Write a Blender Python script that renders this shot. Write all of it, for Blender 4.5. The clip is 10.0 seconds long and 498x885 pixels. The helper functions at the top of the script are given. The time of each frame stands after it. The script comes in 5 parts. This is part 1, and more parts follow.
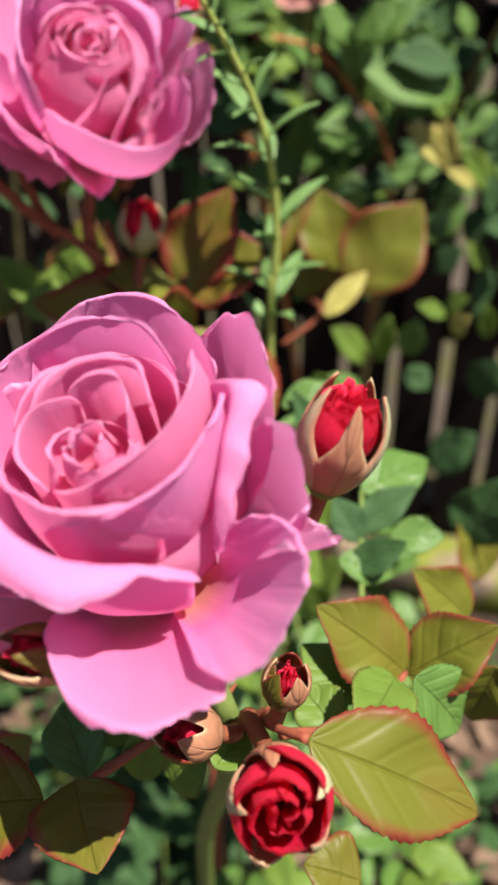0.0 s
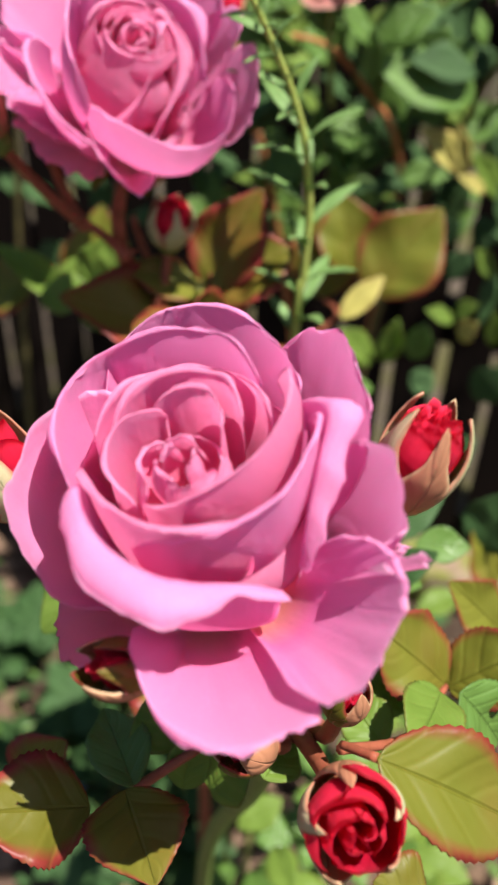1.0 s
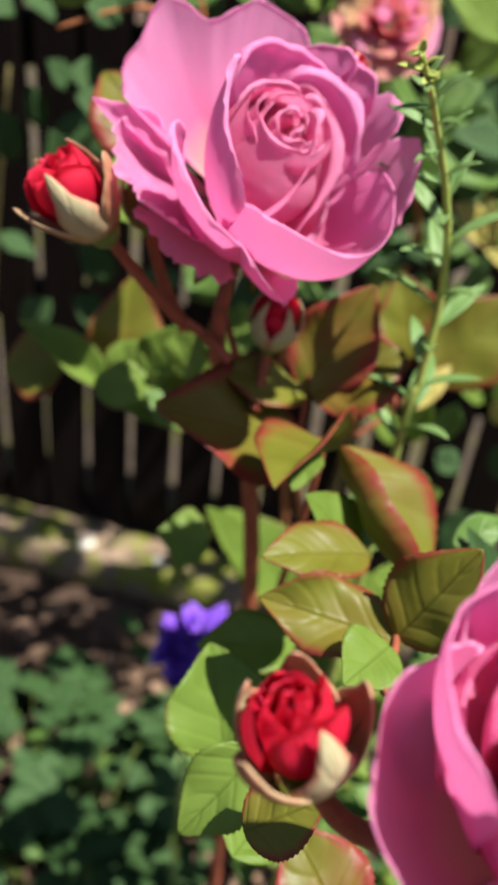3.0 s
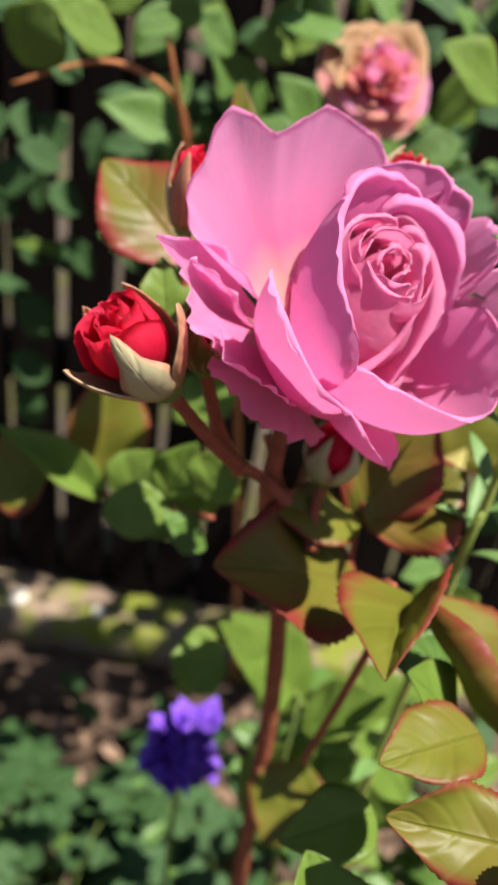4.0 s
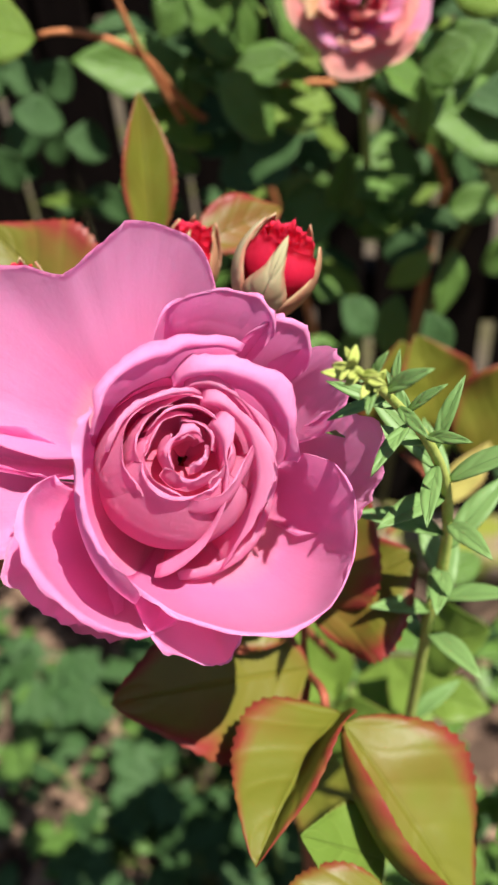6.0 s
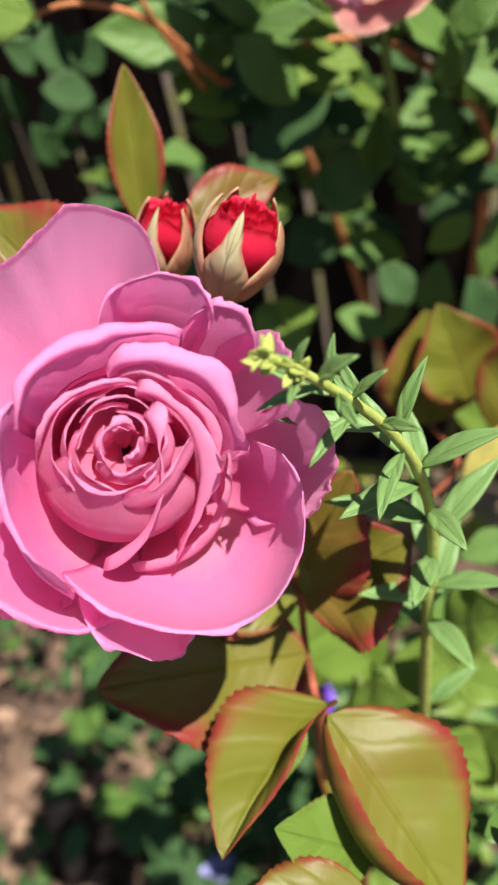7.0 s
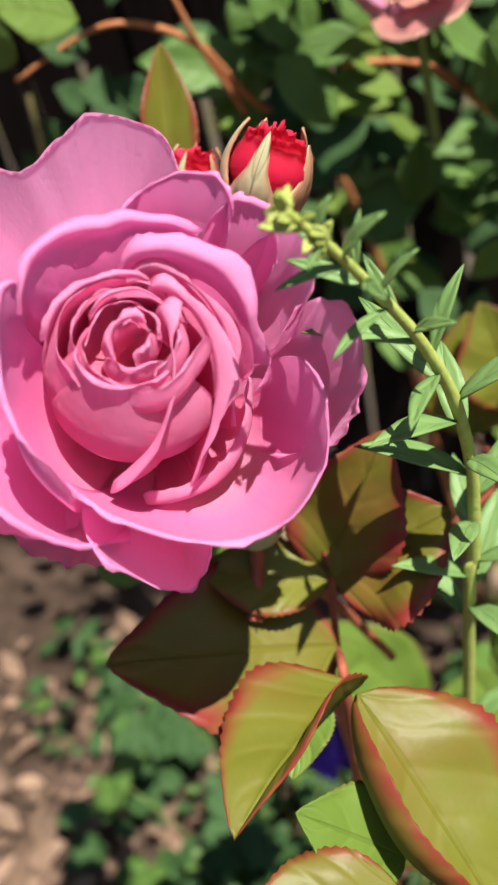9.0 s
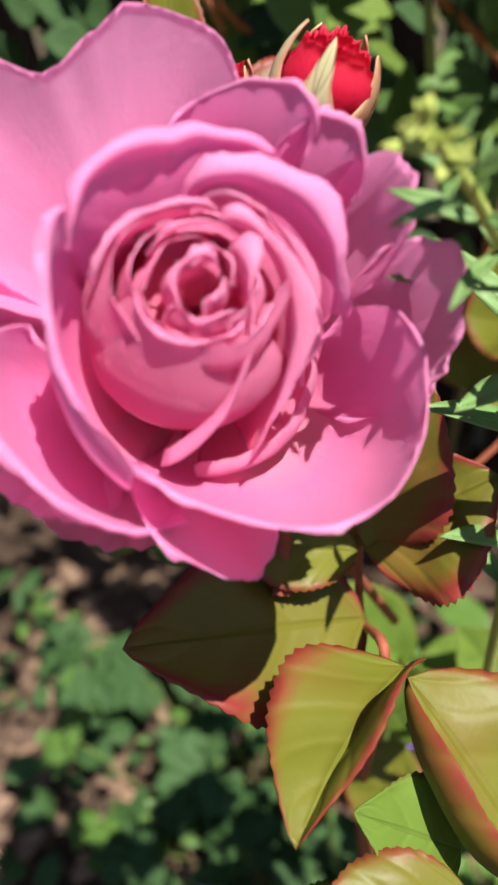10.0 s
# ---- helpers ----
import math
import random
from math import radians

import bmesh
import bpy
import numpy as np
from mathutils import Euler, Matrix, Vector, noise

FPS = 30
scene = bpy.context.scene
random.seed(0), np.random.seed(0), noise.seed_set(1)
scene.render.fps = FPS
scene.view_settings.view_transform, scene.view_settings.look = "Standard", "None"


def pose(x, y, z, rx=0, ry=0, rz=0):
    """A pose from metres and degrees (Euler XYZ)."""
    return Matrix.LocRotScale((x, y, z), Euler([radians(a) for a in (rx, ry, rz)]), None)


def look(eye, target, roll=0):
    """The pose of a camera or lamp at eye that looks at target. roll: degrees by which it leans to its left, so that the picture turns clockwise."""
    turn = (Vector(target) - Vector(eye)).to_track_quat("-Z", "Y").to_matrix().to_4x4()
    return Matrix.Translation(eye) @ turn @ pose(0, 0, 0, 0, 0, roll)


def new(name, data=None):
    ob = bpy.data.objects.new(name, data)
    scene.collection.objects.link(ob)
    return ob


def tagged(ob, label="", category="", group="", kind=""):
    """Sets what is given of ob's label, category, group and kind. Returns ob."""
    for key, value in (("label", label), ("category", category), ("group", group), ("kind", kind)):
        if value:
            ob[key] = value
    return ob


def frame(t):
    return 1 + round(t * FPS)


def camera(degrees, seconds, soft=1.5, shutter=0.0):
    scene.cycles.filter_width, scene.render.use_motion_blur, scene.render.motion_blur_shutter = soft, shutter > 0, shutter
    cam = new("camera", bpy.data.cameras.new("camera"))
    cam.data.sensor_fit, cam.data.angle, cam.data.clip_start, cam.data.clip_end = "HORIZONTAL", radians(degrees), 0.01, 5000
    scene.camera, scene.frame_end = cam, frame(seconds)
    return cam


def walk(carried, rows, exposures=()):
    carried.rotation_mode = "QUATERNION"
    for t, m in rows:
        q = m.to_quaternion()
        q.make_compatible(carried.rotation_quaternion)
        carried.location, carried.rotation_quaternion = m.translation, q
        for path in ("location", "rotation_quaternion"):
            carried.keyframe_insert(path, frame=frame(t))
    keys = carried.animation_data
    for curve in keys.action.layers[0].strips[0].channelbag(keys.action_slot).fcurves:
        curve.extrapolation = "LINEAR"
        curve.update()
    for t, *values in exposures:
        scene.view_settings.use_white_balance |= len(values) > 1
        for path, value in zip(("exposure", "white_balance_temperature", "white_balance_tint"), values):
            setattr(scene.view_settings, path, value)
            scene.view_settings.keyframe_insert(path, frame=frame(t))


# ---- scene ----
cam = camera(33.4, 10.0, soft=2.6)
PATH = [
    (0, (0.0611, -0.2582, 0.6652), (0.0252, 0.5505, 0.0780), -0.97),
    (0.5, (0.0595, -0.2571, 0.6678), (0.0340, 0.5490, 0.0765), -0.31),
    (1, (0.0437, -0.2557, 0.6676), (0.0374, 0.5483, 0.0730), 2.18),
    (1.5, (0.0273, -0.2549, 0.6666), (0.0392, 0.5477, 0.0701), 3.89),
    (2, (0.0122, -0.2512, 0.6640), (0.0554, 0.5503, 0.0675), 6.32),
    (2.5, (-0.0066, -0.2372, 0.6663), (0.0712, 0.5715, 0.0831), 8.09),
    (3, (-0.0224, -0.2091, 0.6671), (0.0772, 0.6157, 0.1106), 6.87),
    (3.2, (-0.0293, -0.2013, 0.6707), (0.0874, 0.6242, 0.1185), 7.07),
    (4.3, (-0.0713, -0.1358, 0.6874), (0.1721, 0.6626, 0.1367), 9.02),
    (4.5, (-0.0648, -0.1283, 0.6958), (0.1673, 0.6616, 0.1281), 8.43),
    (5, (-0.0342, -0.1231, 0.7168), (0.1135, 0.6436, 0.0921), 3.87),
    (5.5, (-0.0048, -0.1080, 0.7228), (0.0586, 0.6248, 0.0453), -1.96),
    (5.7, (0.0042, -0.1024, 0.7234), (0.0380, 0.6164, 0.0290), -4.01),
    (7, (0.0428, -0.0899, 0.7182), (-0.0752, 0.5864, -0.0090), -14.35),
    (7.5, (0.0471, -0.0952, 0.7121), (-0.1092, 0.5873, -0.0019), -16.87),
    (8, (0.0534, -0.1002, 0.7044), (-0.1245, 0.6060, 0.0192), -17.96),
    (8.5, (0.0484, -0.1024, 0.6973), (-0.1270, 0.6324, 0.0421), -16.73),
    (9, (0.0418, -0.1036, 0.6873), (-0.1160, 0.6486, 0.0475), -14.70),
    (9.5, (0.0257, -0.0989, 0.6847), (-0.0842, 0.6424, 0.0226), -11.87),
    (10, (0.0167, -0.0859, 0.6799), (-0.0592, 0.6199, -0.0245), -10.79),
]
walk(cam, [(t, look(eye, target, roll)) for t, eye, target, roll in PATH])

# ---- things below ----
cam.data.dof.use_dof = True
cam.data.dof.focus_distance, cam.data.dof.aperture_fstop = 0.155, 20.0

# ---- light ----
SUN = Vector((0.35, -0.19, 0.92)).normalized()
world = bpy.data.worlds.new("sky")
scene.world = world
world.use_nodes = True
wn = world.node_tree.nodes
sky = wn.new("ShaderNodeTexSky")
sky.sky_type, sky.sun_disc = "NISHITA", False
sky.sun_elevation = math.asin(SUN.z)
sky.sun_rotation = math.atan2(SUN.x, SUN.y)
wn["Background"].inputs["Strength"].default_value = 0.05
world.node_tree.links.new(sky.outputs["Color"], wn["Background"].inputs["Color"])
sun_data = bpy.data.lights.new("sun", "SUN")
sun_data.energy, sun_data.angle, sun_data.color = 5.0, radians(0.53), (1.0, 0.955, 0.87)
sun = new("sun", sun_data)
sun.matrix_world = look((0, 0, 3), Vector((0, 0, 3)) - SUN)
scene.view_settings.exposure = 1.0


# ---- materials ----
def mat(name):
    m = bpy.data.materials.new(name)
    m.use_nodes = True
    return m, m.node_tree.nodes, m.node_tree.links, m.node_tree.nodes["Principled BSDF"]


def node(nodes, kind, **values):
    n = nodes.new(kind)
    for key, value in values.items():
        n.inputs[key].default_value = value
    return n


def ramp(nodes, stops):
    r = nodes.new("ShaderNodeValToRGB")
    el = r.color_ramp.elements
    while len(el) < len(stops):
        el.new(0.5)
    for e, (p, c) in zip(el, stops):
        e.position, e.color = p, (*c, 1)
    return r


def mix(nodes, links, fac, a, b, blend="MIX"):
    n = nodes.new("ShaderNodeMix")
    n.data_type, n.blend_type = "RGBA", blend
    for sock, v in ((n.inputs[0], fac), (n.inputs[6], a), (n.inputs[7], b)):
        if isinstance(v, (int, float)):
            sock.default_value = v
        elif isinstance(v, tuple):
            sock.default_value = (*v, 1)
        else:
            links.new(v, sock)
    return n.outputs[2]


def maths(nodes, links, op, a, b=0.0, c=0.0):
    n = nodes.new("ShaderNodeMath")
    n.operation = op
    for sock, v in zip(n.inputs, (a, b, c)):
        if isinstance(v, (int, float)):
            sock.default_value = v
        else:
            links.new(v, sock)
    return n.outputs[0]


def thin(nodes, links, bsdf, colour, amount, tint=(1, 1, 1)):
    """Lets light through a petal or a leaf."""
    out = nodes["Material Output"]
    tr = nodes.new("ShaderNodeBsdfTranslucent")
    links.new(mix(nodes, links, 1.0, colour, tint, "MULTIPLY"), tr.inputs["Color"])
    mx = nodes.new("ShaderNodeMixShader")
    mx.inputs[0].default_value = amount
    links.new(bsdf.outputs[0], mx.inputs[1])
    links.new(tr.outputs[0], mx.inputs[2])
    links.new(mx.outputs[0], out.inputs["Surface"])


def petal_material(name, body, deep, base, rim, amount=0.35, throat=0.16):
    m, n, l, b = mat(name)
    uv = n.new("ShaderNodeUVMap")
    sep = n.new("ShaderNodeSeparateXYZ")
    l.new(uv.outputs[0], sep.inputs[0])
    along = ramp(n, [(0.0, base), (throat, base), (throat + 0.2, deep), (0.66, body), (1.0, rim)])
    l.new(sep.outputs[1], along.inputs[0])
    tc = n.new("ShaderNodeTexCoord")
    blot = node(n, "ShaderNodeTexNoise", Scale=60.0, Detail=3.0)
    l.new(tc.outputs["Object"], blot.inputs["Vector"])
    col = mix(n, l, maths(n, l, "MULTIPLY", blot.outputs[0], 0.45), along.outputs[0], deep)
    mp = node(n, "ShaderNodeMapping", Scale=(46.0, 3.0, 1.0))
    l.new(uv.outputs[0], mp.inputs[0])
    vein = node(n, "ShaderNodeTexNoise", Scale=1.0, Detail=4.0, Roughness=0.6)
    l.new(mp.outputs[0], vein.inputs["Vector"])
    col = mix(n, l, maths(n, l, "MULTIPLY", vein.outputs[0], 0.22), col, deep)
    l.new(col, b.inputs["Base Color"])
    b.inputs["Roughness"].default_value = 0.5
    b.inputs["Specular IOR Level"].default_value = 0.25
    b.inputs["Sheen Weight"].default_value = 0.04
    fine = node(n, "ShaderNodeTexNoise", Scale=900.0, Detail=2.0)
    l.new(tc.outputs["Object"], fine.inputs["Vector"])
    h = maths(n, l, "MULTIPLY_ADD", vein.outputs[0], 1.2, fine.outputs[0])
    bump = node(n, "ShaderNodeBump", Strength=0.35, Distance=0.0003)
    l.new(h, bump.inputs["Height"])
    l.new(bump.outputs[0], b.inputs["Normal"])
    thin(n, l, b, col, amount, (1.0, 0.80, 0.88))
    return m


def leaf_material(name, body, light, edge, edge_from=0.72, gloss=0.35, amount=0.3, veins=7.0, blush=0.0):
    m, n, l, b = mat(name)
    uv = n.new("ShaderNodeUVMap")
    sep = n.new("ShaderNodeSeparateXYZ")
    l.new(uv.outputs[0], sep.inputs[0])
    off = maths(n, l, "ABSOLUTE", maths(n, l, "MULTIPLY_ADD", sep.outputs[0], 2.0, -1.0))
    tc = n.new("ShaderNodeTexCoord")
    info = n.new("ShaderNodeObjectInfo")
    wob = node(n, "ShaderNodeTexNoise", Scale=75.0, Detail=4.0)
    l.new(tc.outputs["Object"], wob.inputs["Vector"])
    col = mix(n, l, wob.outputs[0], body, light)
    col = mix(n, l, maths(n, l, "MULTIPLY", info.outputs["Random"], 0.5), col, light)
    if blush:
        big = node(n, "ShaderNodeTexNoise", Scale=45.0, Detail=2.0)
        l.new(tc.outputs["Object"], big.inputs["Vector"])
        bl = ramp(n, [(0.45, (0, 0, 0)), (0.7, (blush, blush, blush))])
        l.new(big.outputs[0], bl.inputs[0])
        col = mix(n, l, bl.outputs[0], col, edge)
    e2 = maths(n, l, "ADD", off, maths(n, l, "MULTIPLY_ADD", wob.outputs[0], 0.4, -0.2))
    rim = ramp(n, [(edge_from, (0, 0, 0)), (min(0.99, edge_from + 0.28), (1, 1, 1))])
    l.new(e2, rim.inputs[0])
    col = mix(n, l, rim.outputs[0], col, edge)
    mid = ramp(n, [(0.0, (1, 1, 1)), (0.05, (0, 0, 0))])
    l.new(off, mid.inputs[0])
    col = mix(n, l, maths(n, l, "MULTIPLY", mid.outputs[0], 0.5), col, light)
    side = maths(n, l, "SINE", maths(n, l, "MULTIPLY", maths(n, l, "SUBTRACT", sep.outputs[1], maths(n, l, "MULTIPLY_ADD", wob.outputs[0], 0.06, maths(n, l, "MULTIPLY", off, 0.30))), veins * 3.1416))
    side = maths(n, l, "POWER", maths(n, l, "ABSOLUTE", side), 9.0)
    col = mix(n, l, maths(n, l, "MULTIPLY", side, 0.24), col, light)
    l.new(col, b.inputs["Base Color"])
    b.inputs["Roughness"].default_value = gloss
    b.inputs["Specular IOR Level"].default_value = 0.36
    hgt = maths(n, l, "ADD", maths(n, l, "MULTIPLY", side, -0.3), maths(n, l, "MULTIPLY", mid.outputs[0], -1.0))
    hgt = maths(n, l, "ADD", hgt, wob.outputs[0])
    bump = node(n, "ShaderNodeBump", Strength=0.6, Distance=0.0008)
    l.new(hgt, bump.inputs["Height"])
    l.new(bump.outputs[0], b.inputs["Normal"])
    thin(n, l, b, col, amount, (0.9, 1.0, 0.35))
    return m


def rough_material(name, a, c, scale=60.0, rough=0.8, bump_d=0.001, third=None, third_scale=12.0, stretch=(1, 1, 1), island=False):
    m, n, l, b = mat(name)
    tc = n.new("ShaderNodeTexCoord")
    mp = node(n, "ShaderNodeMapping", Scale=stretch)
    l.new(tc.outputs["Object"], mp.inputs[0])
    t1 = node(n, "ShaderNodeTexNoise", Scale=scale, Detail=6.0, Roughness=0.65)
    l.new(mp.outputs[0], t1.inputs["Vector"])
    r = ramp(n, [(0.3, a), (0.7, c)])
    l.new(t1.outputs[0], r.inputs[0])
    col = r.outputs[0]
    if third:
        t2 = node(n, "ShaderNodeTexNoise", Scale=third_scale, Detail=4.0)
        l.new(tc.outputs["Object"], t2.inputs["Vector"])
        r2 = ramp(n, [(0.45, (0, 0, 0)), (0.6, (1, 1, 1))])
        l.new(t2.outputs[0], r2.inputs[0])
        col = mix(n, l, r2.outputs[0], col, third)
    if island:
        geo = n.new("ShaderNodeNewGeometry")
        hs = n.new("ShaderNodeHueSaturation")
        l.new(maths(n, l, "MULTIPLY_ADD", geo.outputs["Random Per Island"], 1.0, 0.5), hs.inputs["Value"])
        l.new(col, hs.inputs["Color"])
        col = hs.outputs[0]
    l.new(col, b.inputs["Base Color"])
    b.inputs["Roughness"].default_value = rough
    b.inputs["Specular IOR Level"].default_value = 0.12
    bump = node(n, "ShaderNodeBump", Strength=0.7, Distance=bump_d)
    l.new(t1.outputs[0], bump.inputs["Height"])
    l.new(bump.outputs[0], b.inputs["Normal"])
    return m


PINK = petal_material("pink_petal", (0.94, 0.51, 0.79), (0.92, 0.37, 0.66), (0.90, 0.56, 0.58), (0.95, 0.60, 0.84), 0.46)
PINK_THROAT = petal_material("pink_petal_with_cream_base", (0.94, 0.51, 0.79), (0.92, 0.37, 0.66), (0.92, 0.72, 0.56), (0.95, 0.60, 0.84), 0.46, 0.22)
PINK_GOLD = petal_material("pink_petal_with_golden_base", (0.93, 0.46, 0.77), (0.92, 0.34, 0.66), (0.93, 0.55, 0.26), (0.95, 0.55, 0.82), 0.46, 0.38)
PINK_IN = petal_material("pink_inner_petal", (0.94, 0.54, 0.76), (0.93, 0.42, 0.64), (0.93, 0.40, 0.56), (0.95, 0.62, 0.82), 0.56)
RED = petal_material("red_bud_petal", (0.86, 0.030, 0.115), (0.72, 0.010, 0.065), (0.85, 0.10, 0.07), (0.88, 0.07, 0.16), 0.42)
FADED = petal_material("faded_petal", (0.88, 0.40, 0.46), (0.84, 0.28, 0.36), (0.84, 0.55, 0.38), (0.86, 0.58, 0.40), 0.4)
TAN = petal_material("withered_petal", (0.72, 0.48, 0.26), (0.60, 0.34, 0.17), (0.6, 0.4, 0.2), (0.78, 0.58, 0.36), 0.35)
SEPAL = leaf_material("sepal", (0.40, 0.42, 0.19), (0.54, 0.52, 0.32), (0.48, 0.22, 0.14), 0.60, 0.5, 0.2, 3.0, 0.5)
SEPAL_RED = leaf_material("reddish_sepal", (0.42, 0.17, 0.10), (0.42, 0.20, 0.11), (0.54, 0.38, 0.22), 0.84, 0.5, 0.15, 3.0, 0.4)
LEAF_RED = leaf_material("red_edged_leaf", (0.14, 0.16, 0.014), (0.22, 0.22, 0.03), (0.28, 0.045, 0.03), 0.73, 0.46, 0.42, 5.0, 0.22)
LEAF_DARK = leaf_material("bronze_leaf", (0.115, 0.115, 0.012), (0.18, 0.165, 0.022), (0.26, 0.036, 0.028), 0.60, 0.46, 0.32, 5.0, 0.45)
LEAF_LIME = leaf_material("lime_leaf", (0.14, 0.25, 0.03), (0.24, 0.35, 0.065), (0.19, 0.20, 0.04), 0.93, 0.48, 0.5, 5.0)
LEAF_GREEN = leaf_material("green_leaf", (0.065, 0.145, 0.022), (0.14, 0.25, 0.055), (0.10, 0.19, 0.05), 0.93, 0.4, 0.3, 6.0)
# darker copy of the green leaf, also used where foliage stands in shade
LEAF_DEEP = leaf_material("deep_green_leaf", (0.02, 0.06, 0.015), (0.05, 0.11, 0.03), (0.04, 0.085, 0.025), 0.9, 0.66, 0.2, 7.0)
LEAF_YELLOW = leaf_material("yellow_leaf", (0.42, 0.38, 0.07), (0.55, 0.48, 0.16), (0.45, 0.28, 0.10), 0.85, 0.45, 0.3, 6.0)
LEAF_WEED = leaf_material("weed_leaf", (0.12, 0.24, 0.06), (0.22, 0.36, 0.12), (0.18, 0.30, 0.10), 0.9, 0.5, 0.3, 2.0)
STEM_RED = rough_material("red_stem", (0.20, 0.06, 0.03), (0.34, 0.10, 0.06), 200.0, 0.5, 0.0003)
STEM_GREEN = rough_material("green_stem", (0.12, 0.17, 0.04), (0.20, 0.26, 0.07), 200.0, 0.5, 0.0003)
STEM_ORANGE = rough_material("orange_twig", (0.36, 0.13, 0.05), (0.50, 0.20, 0.09), 150.0, 0.6, 0.0003)
STEM_BROWN = rough_material("brown_cane", (0.08, 0.07, 0.03), (0.16, 0.13, 0.05), 120.0, 0.7, 0.0005)
HAIR = rough_material("weed_stem", (0.28, 0.34, 0.07), (0.42, 0.46, 0.13), 400.0, 0.6, 0.0004)
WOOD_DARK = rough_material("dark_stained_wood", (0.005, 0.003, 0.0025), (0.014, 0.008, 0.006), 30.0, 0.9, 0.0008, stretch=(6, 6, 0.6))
MOSSY = rough_material("mossy_wood", (0.16, 0.11, 0.075), (0.30, 0.22, 0.16), 70.0, 0.9, 0.003, (0.17, 0.19, 0.03), 28.0)
SOIL = rough_material("soil", (0.022, 0.014, 0.01), (0.075, 0.05, 0.036), 45.0, 0.95, 0.006, (0.11, 0.07, 0.052), 9.0)
# paving colour darkened to stand for shade behind the slats
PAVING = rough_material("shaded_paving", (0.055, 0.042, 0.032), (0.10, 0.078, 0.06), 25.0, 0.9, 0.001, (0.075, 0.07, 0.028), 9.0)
LITTER = rough_material("dry_leaf", (0.115, 0.07, 0.045), (0.25, 0.165, 0.115), 60.0, 0.8, 0.001, island=True)
PEBBLE = rough_material("pebble", (0.5, 0.46, 0.4), (0.66, 0.62, 0.55), 90.0, 0.7, 0.0006)
PURPLE = petal_material("purple_floret", (0.27, 0.11, 0.72), (0.18, 0.05, 0.58), (0.25, 0.12, 0.6), (0.32, 0.16, 0.78), 0.25)
BLUISH = petal_material("pale_blue_floret", (0.42, 0.42, 0.75), (0.30, 0.30, 0.65), (0.4, 0.4, 0.6), (0.55, 0.55, 0.8), 0.25)


# ---- builders ----
def part(name, bm, material, parent=None, label="", smooth=True):
    me = bpy.data.meshes.new(name)
    bm.to_mesh(me)
    bm.free()
    if smooth:
        me.shade_smooth()
    me.materials.append(material)
    ob = new(name, me)
    ob.parent = parent
    if label:
        tagged(ob, label)
    return ob


def thing(name, at, label, category, group="", kind=""):
    ob = new(name)
    ob.empty_display_size = 0.01
    ob.location = at
    bpy.context.view_layer.update()
    return tagged(ob, label, category, group, kind)


def adopt(parent, ob):
    """Hangs a part, built in world places, under its thing."""
    ob.parent = parent
    ob.matrix_parent_inverse = Matrix.Translation(-Vector(parent.location))
    return ob


def grid(bm, rows, cols, place):
    """A sheet of rows by cols whose points place(v, u) gives; UVs run across and along."""
    uv = bm.loops.layers.uv.verify()
    pts = [[bm.verts.new(place(j / rows, i / cols)) for i in range(cols + 1)] for j in range(rows + 1)]
    for j in range(rows):
        for i in range(cols):
            f = bm.faces.new((pts[j][i], pts[j][i + 1], pts[j + 1][i + 1], pts[j + 1][i]))
            for lp, (a, c) in zip(f.loops, ((j, i), (j, i + 1), (j + 1, i + 1), (j + 1, i))):
                lp[uv].uv = (c / cols, a / rows)
    return pts


def smoothstep(a, b, x):
    x = min(1.0, max(0.0, (x - a) / (b - a)))
    return x * x * (3 - 2 * x)


def axes(normal, along=(1, 0, 0)):
    n = Vector(normal).normalized()
    e1 = (Vector(along) - n * Vector(along).dot(n)).normalized()
    return e1, n.cross(e1), n


def petal(frame_of, az, half, r, h, curl=0.0, skew=0.0, rb=0.005, hb=-0.036, belly=0.0, lift=1.0, tip=0.0, ruffle=0.0012, seed=0, rows=18, cols=20, drop=0.22, foot=0.55, hs=0.0):
    """One petal of a flower: az, half in degrees; r, h the rim's radius and height (mm) over the flower's middle;
    curl rolls the rim outwards; skew draws one end of the rim in and the other out."""
    c0, (e1, e2, n) = frame_of
    bm = bmesh.new()
    off = Vector((seed * 3.7, seed * 1.3, seed * 7.1))

    def place(v, i):
        u = 2 * i - 1
        top = 1.0 - drop * abs(u) ** 4 + tip * max(0.0, 1 - abs(u) * 3.5)
        w = v * top
        a = radians(az + half * u * (foot + (1 - foot) * min(1.0, w) ** 0.6))
        rim = (r + skew * u) / 1000
        rad = rb + (rim - rb) * w ** 0.85 + belly / 1000 * math.sin(math.pi * min(1, w))
        hh = hb + ((h + hs * u) / 1000 - hb) * w ** lift
        c = smoothstep(0.68, 1.06, w)
        rad += curl / 1000 * c * 1.0
        hh -= curl / 1000 * c * c * 0.9
        p = noise.noise(Vector((u * 1.7, w * 1.6, 0)) + off)
        q = noise.noise(Vector((u * 3.6, w * 2.0, 3)) + off)
        g = noise.noise(Vector((u * 11, 7, w)) + off)
        k = w * w
        rad += g * ruffle * 0.45 * w ** 6
        hh += g * ruffle * 0.4 * w ** 6
        rad += (p * 1.6 + q * 0.5) * ruffle * k
        hh += (q * 1.0 + p * 0.8) * ruffle * k
        a += 0.05 * p * k
        return c0 + (e1 * math.cos(a) + e2 * math.sin(a)) * rad + n * hh

    grid(bm, rows, cols, place)
    bmesh.ops.solidify(bm, geom=bm.faces[:], thickness=0.00035)
    return bm


